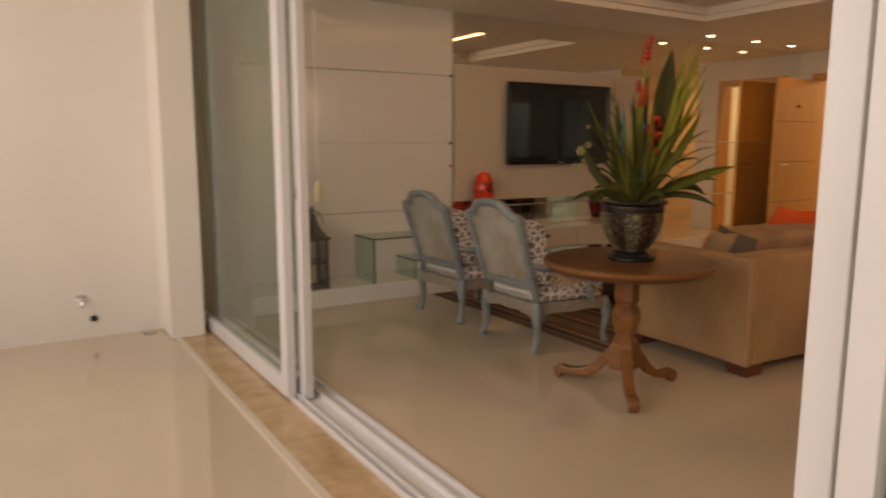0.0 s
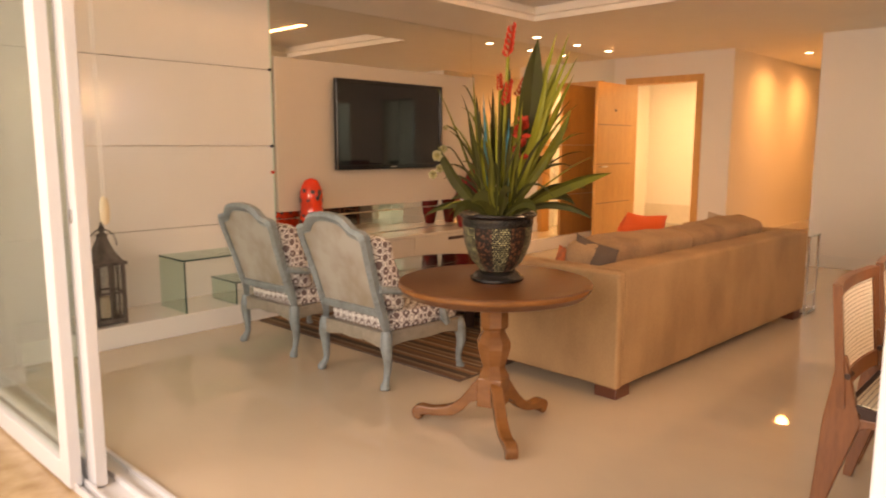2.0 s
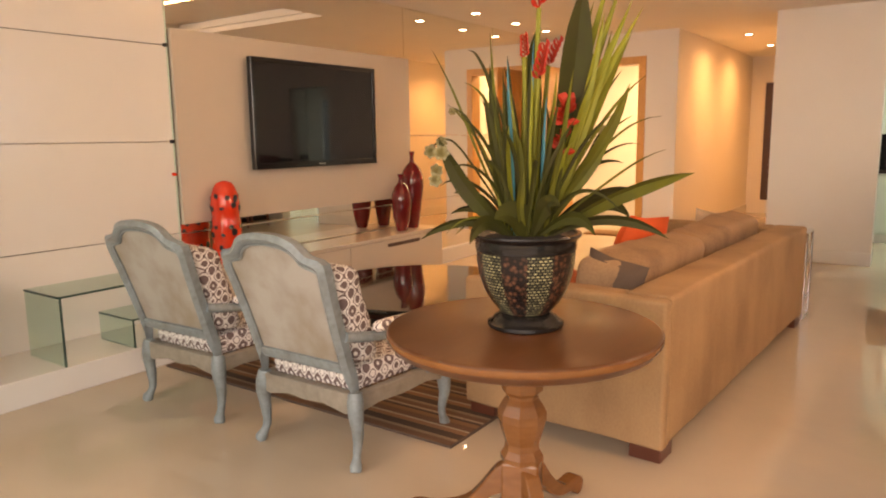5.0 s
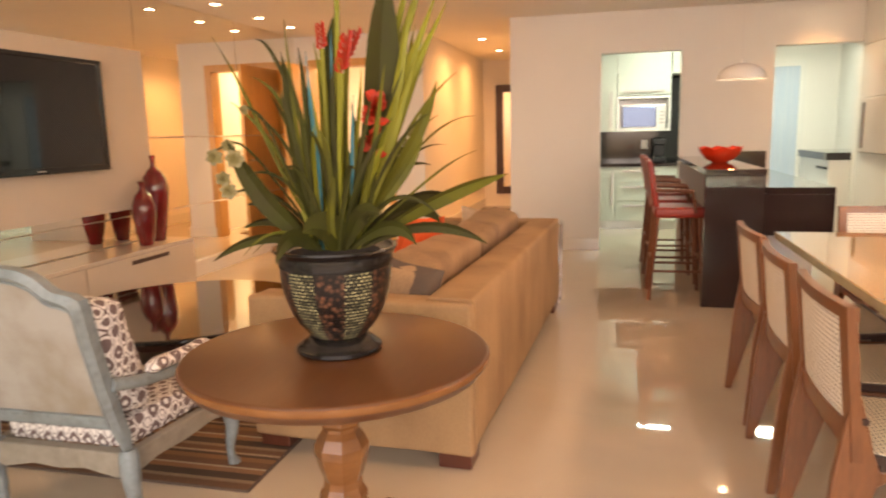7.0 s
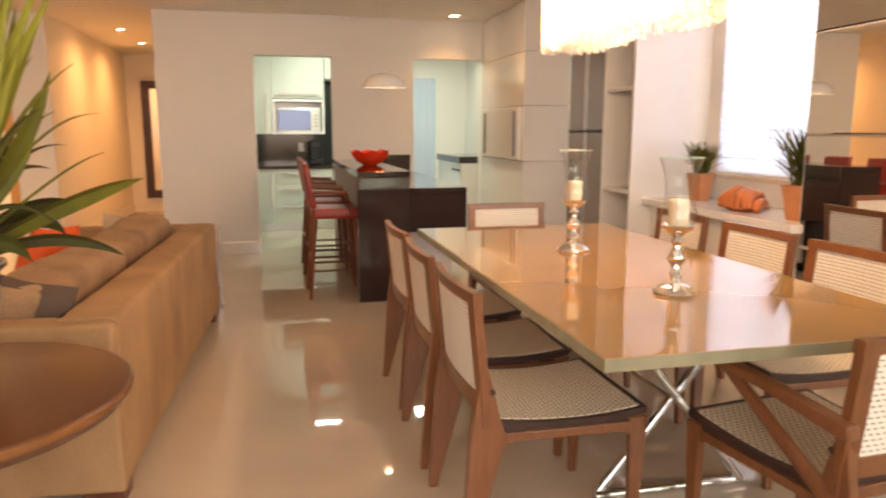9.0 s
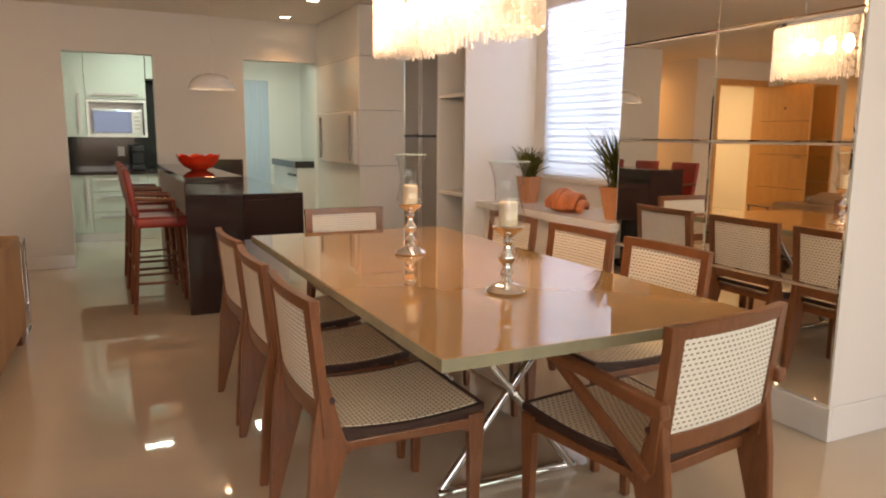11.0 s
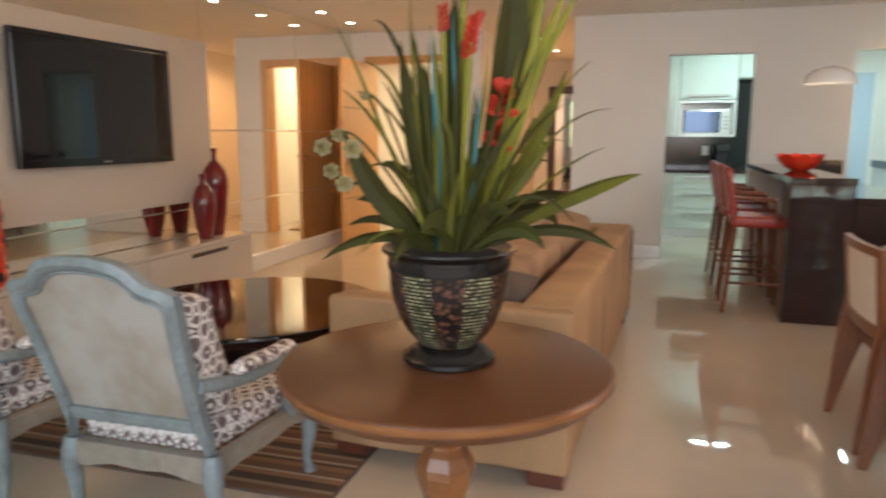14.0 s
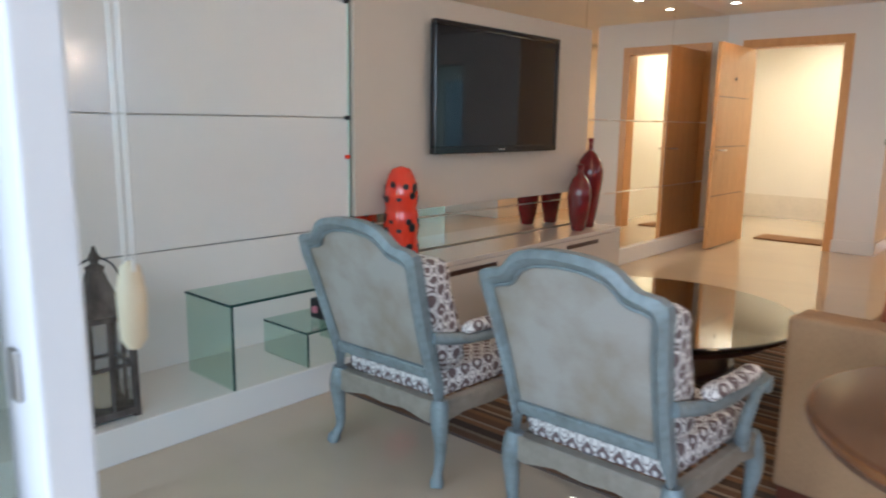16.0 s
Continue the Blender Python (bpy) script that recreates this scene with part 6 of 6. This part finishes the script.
part("cable", tube([(0, 0, 0.138), (0, 0, CEIL - 1.628)], 0.002, 6), LACQUER, pd)

# ---- kitchen beyond the openings ----
kb = thing("kitchen_base_unit", "pale kitchen base cabinets with steel bar handles", "cabinet", (10.60, 1.0, 0))
part("toe_kick", box((0.06, 0, 0), (0.70, 1.90, 0.10)), LACQUER, kb)
part("body", box((0.022, 0, 0.10), (0.70, 1.90, 0.80)), MINT, kb)
for y0, y1, z0, z1, upright in ((1.56, 1.895, 0.11, 0.79, True), (0.95, 1.55, 0.60, 0.79, False), (0.95, 1.55, 0.36, 0.59, False), (0.95, 1.55, 0.11, 0.35, False), (0.35, 0.94, 0.11, 0.79, True)):
    d = part("door" if upright else "drawer", box((0, y0, z0), (0.020, y1, z1), 0.003), MINT, kb)
    part("bar_handle", box((-0.025, y0 + 0.03, z0 + 0.2), (0.0, y0 + 0.05, z1 - 0.04)) if upright else box((-0.025, y0 + 0.08, z1 - 0.06), (0.0, y1 - 0.08, z1 - 0.04)), STEEL, d, "steel bar handle")
kt = thing("kitchen_worktop", "dark stone kitchen worktop with black splashback", "worktop", (10.58, 1.0, 0.80))
part("slab", box((0, 0, 0), (0.72, 1.90, 0.04), 0.003), ESPRESSO, kt)
part("splashback", box((0.70, 0, 0.04), (0.715, 1.90, 1.2)), BLACK_GLOSS, kt, "glossy black splashback")
part("socket", box((0.692, 1.15, 0.20), (0.70, 1.23, 0.32), 0.003), LACQUER, kt)
pot2 = thing("coffee_maker", "small black coffee maker on the kitchen worktop", "appliance", (10.85, 2.02, 0.84))
part("body", box((-0.09, -0.08, 0), (0.09, 0.08, 0.07), 0.012), BLACK_MATT, pot2)
part("tower", box((0.02, -0.07, 0.07), (0.09, 0.07, 0.27), 0.012), BLACK_MATT, pot2)
part("head", box((-0.08, -0.075, 0.22), (0.09, 0.075, 0.30), 0.014), BLACK_MATT, pot2)
ku = thing("kitchen_wall_unit", "pale kitchen wall cabinets with a lift-up door and microwave niche", "cabinet", (10.72, 1.0, 1.24))
part("tall_door", box((0, 1.56, 0.0), (0.36, 1.90, 1.19), 0.003), MINT, ku)
part("tall_handle", box((-0.025, 1.62, 0.06), (0.0, 1.64, 0.50)), STEEL, ku)
part("niche_frame", boxes([((-0.01, 0.90, 0.0), (0.36, 1.555, 0.03)), ((-0.01, 0.90, 0.41), (0.36, 1.555, 0.44)), ((-0.01, 0.90, 0.03), (0.36, 0.93, 0.41)), ((-0.01, 1.525, 0.03), (0.36, 1.555, 0.41)), ((0.33, 0.93, 0.03), (0.36, 1.525, 0.41))]), LACQUER, ku)
lf = part("lift_door", box((0, 0.90, 0.45), (0.36, 1.555, 1.19), 0.003), MINT, ku)
part("bar_handle", box((-0.025, 0.98, 0.49), (0.0, 1.48, 0.51)), STEEL, lf, "steel bar handle")
part("end_unit", box((0, 0.30, 0.70), (0.36, 0.89, 1.19), 0.003), MINT, ku)
mw = thing("microwave", "white microwave with a dark reflective door in the cabinet niche", "microwave", (10.76, 2.22, 1.27))
part("case", box((0.012, -0.27, 0), (0.28, 0.27, 0.30), 0.006), LACQUER, mw)
part("door", box((0, -0.15, 0.02), (0.012, 0.265, 0.28), 0.003), material("smoked_mirror_door", (0.05, 0.07, 0.11), 0.08, 1.0, grain=0.1, scale=6), mw, "mirrored dark door")
part("control_panel", box((0.0, -0.265, 0.02), (0.012, -0.155, 0.28), 0.003), LACQUER, mw)
for k in range(4):
    part("button", box((-0.004, -0.24, 0.06 + k * 0.045), (0.0, -0.18, 0.085 + k * 0.045)), STEEL, mw)
fr = thing("refrigerator", "tall brushed steel refrigerator beside the kitchen doorway", "refrigerator", (9.75, 2.84, 0))
part("body", box((0, 0.03, 0.05), (0.70, 0.66, 1.82), 0.01), STEEL, fr)
part("door", box((0.0, -0.02, 0.06), (0.70, 0.028, 1.10), 0.012), STEEL, fr)
part("door", box((0.0, -0.02, 1.11), (0.70, 0.028, 1.81), 0.012), STEEL, fr)
part("handle", tube([(0.06, -0.055, 0.6), (0.06, -0.055, 1.05)], 0.012, 8), CHROME, fr)
part("handle", tube([(0.06, -0.055, 1.15), (0.06, -0.055, 1.5)], 0.012, 8), CHROME, fr)

# service passage
sd = tagged(thing("door_5", "", "", (11.28, 0.24, 0)), "white framed door with a tall pale blue glass panel", "door", "", "structure")
part("door_frame", boxes([((-0.03, 0, 0), (0.02, 0.07, 2.08)), ((-0.03, 0.58, 0), (0.02, 0.65, 2.08)), ((-0.03, 0.07, 2.01), (0.02, 0.58, 2.08))]), LACQUER, sd)
part("door_glass", box((-0.012, 0.07, 0), (0.0, 0.58, 2.01)), material("pale_blue_frosted_glass", (0.46, 0.56, 0.68), 0.2, grain=0.5, scale=5, stretch=(1, 6, 0.4), tint=(0.62, 0.66, 0.70)), sd, "pale blue frosted glass")
ov = thing("service_counter", "white service counter with dark stone top and black handles", "cabinet", (9.55, -0.15, 0))
part("body", box((0, 0, 0.08), (1.2, 0.52, 0.90)), LACQUER, ov)
part("top", box((-0.02, 0, 0.90), (1.2, 0.55, 0.98), 0.003), ESPRESSO, ov)
for z in (0.80, 0.52):
    part("handle", box((0.05, 0.52, z), (0.40, 0.54, z + 0.025)), BLACK_MATT, ov)

# ---- entrance ----
de = tagged(thing("door_6", "", "", (9.43, 5.20, 0)), "open honey-veneered entrance door in a wooden frame", "door", "", "structure")
part("casing", boxes([((-0.014, -0.075, 0), (0.184, 0.012, 2.09)), ((-0.014, 0.908, 0), (0.184, 0.995, 2.09)), ((-0.014, -0.075, 2.09), (0.184, 0.995, 2.175))], 0.002), DOOR_WOOD, de)
leaf = part("door_leaf", box((-0.885, 0.885, 0.012), (-0.016, 0.925, 2.08), 0.003), DOOR_WOOD, de, "honey-coloured veneer door leaf standing open")
part("groove", boxes([((-0.884, 0.883, z), (-0.017, 0.886, z + 0.006)) for z in (0.55, 1.05, 1.55)]), DARK_WOOD, leaf)
for y, s in ((0.885, -1), (0.925, 1)):
    part("handle", tube(curve_points([(-0.82, y, 1.02), (-0.82, y + s * 0.05, 1.02), (-0.80, y + s * 0.055, 1.02), (-0.70, y + s * 0.055, 1.02)], 4), 0.009, 8), CHROME, leaf, "chrome lever handle", True)
    part("key_plate", lathe([(0.024, 0), (0.024, 0.006)], 18), CHROME, leaf, at=pose(-0.82, y, 0.94, 90 * s))
part("peephole", lathe([(0.016, 0), (0.016, 0.01)], 14), BLACK_MATT, leaf, at=pose(-0.45, 0.885, 1.74, 90))
mat_ = thing("door_mat", "brown coir door mat in the entrance hall", "mat", (9.72, 5.30, 0))
part("mat_body", box((0, 0, 0), (0.40, 0.70, 0.014), 0.005), MAT_CLOTH, mat_)
structure("hall_wainscot", box((11.88, 4.90, 0), (11.90, 7.1, 0.32), 0.003), STONE_PALE, "pale stone wainscot in the entrance hall", "wainscot")

# corridor end frame
fm = thing("framed_mirror", "tall dark carved frame with a mirror at the corridor's end", "mirror", (13.295, 4.02, 0.22))
part("frame", boxes([((-0.05, 0, 0), (0, 0.12, 1.82)), ((-0.05, 0.40, 0), (0, 0.52, 1.82)), ((-0.05, 0.12, 0), (0, 0.40, 0.12)), ((-0.05, 0.12, 1.70), (0, 0.40, 1.82))], 0.01, 2), DARK_WOOD, fm)
part("glass", box((-0.015, 0.12, 0.12), (-0.005, 0.40, 1.70)), MIRROR, fm)


# ---- ceiling lamps ----
def downlight(where, square=False):
    d = thing("downlight", "small recessed ceiling downlight with a lit warm lens", "ceiling lamp", where, 0, "downlights")
    if square:
        part("trim", boxes([((-0.06, -0.06, -0.006), (0.06, -0.045, 0)), ((-0.06, 0.045, -0.006), (0.06, 0.06, 0)), ((-0.06, -0.045, -0.006), (-0.045, 0.045, 0)), ((0.045, -0.045, -0.006), (0.06, 0.045, 0))]), LACQUER, d)
        part("lens", box((-0.045, -0.045, -0.004), (0.045, 0.045, 0)), LAMP_GLOW, d, "lit warm lens")
    else:
        bm = lathe([(0.055, 0), (0.055, -0.006), (0.042, -0.006), (0.042, 0)], 28)
        part("trim", bm, LACQUER, d, smooth=True)
        part("lens", lathe([(0.0, -0.004), (0.041, -0.004), (0.041, -0.001)], 24), LAMP_GLOW, d, "lit warm lens")
    return d


for k, (x, y) in enumerate(LIVING_SPOTS + CORRIDOR_SPOTS + DINING_SPOTS):
    downlight((x, y, CEIL), k >= 5)
led = thing("tray_light", "slim rectangular LED strip light in the ceiling tray", "ceiling lamp", (4.37, 4.37, CEIL + 0.13))
part("strip", boxes([((-1.06, 0.53, -0.014), (1.06, 0.56, 0)), ((-1.06, -0.56, -0.014), (1.06, -0.53, 0)), ((1.03, -0.53, -0.014), (1.06, 0.53, 0)), ((-1.06, -0.53, -0.014), (-1.03, 0.53, 0))]), glow("tray_strip_glow", (1.0, 0.62, 0.30), 13), led, "lit warm LED strip")
# the service passage fixture is added and out of view, to go with its fill
for nm, x, y in (("kitchen_ceiling_light", 9.97, 2.02), ("service_ceiling_light", 9.9, 0.7)):
    k = thing(nm, "flat square ceiling light with a cool diffuser", "ceiling lamp", (x, y, CEIL))
    part("diffuser", box((-0.02, -0.2, -0.03), (0.02, 0.2, 0), 0.004), COOL_GLOW, k, "cool lit diffuser")
# added hall fixture, hidden above the door head, matching the hall's added lamp
hl = thing("hall_ceiling_light", "unseen flat square ceiling light added to brighten the entrance hall", "ceiling lamp", (10.9, 5.6, CEIL))
part("diffuser", box((-0.25, -0.25, -0.03), (0.25, 0.25, 0), 0.006), LAMP_GLOW, hl, "warm lit diffuser")
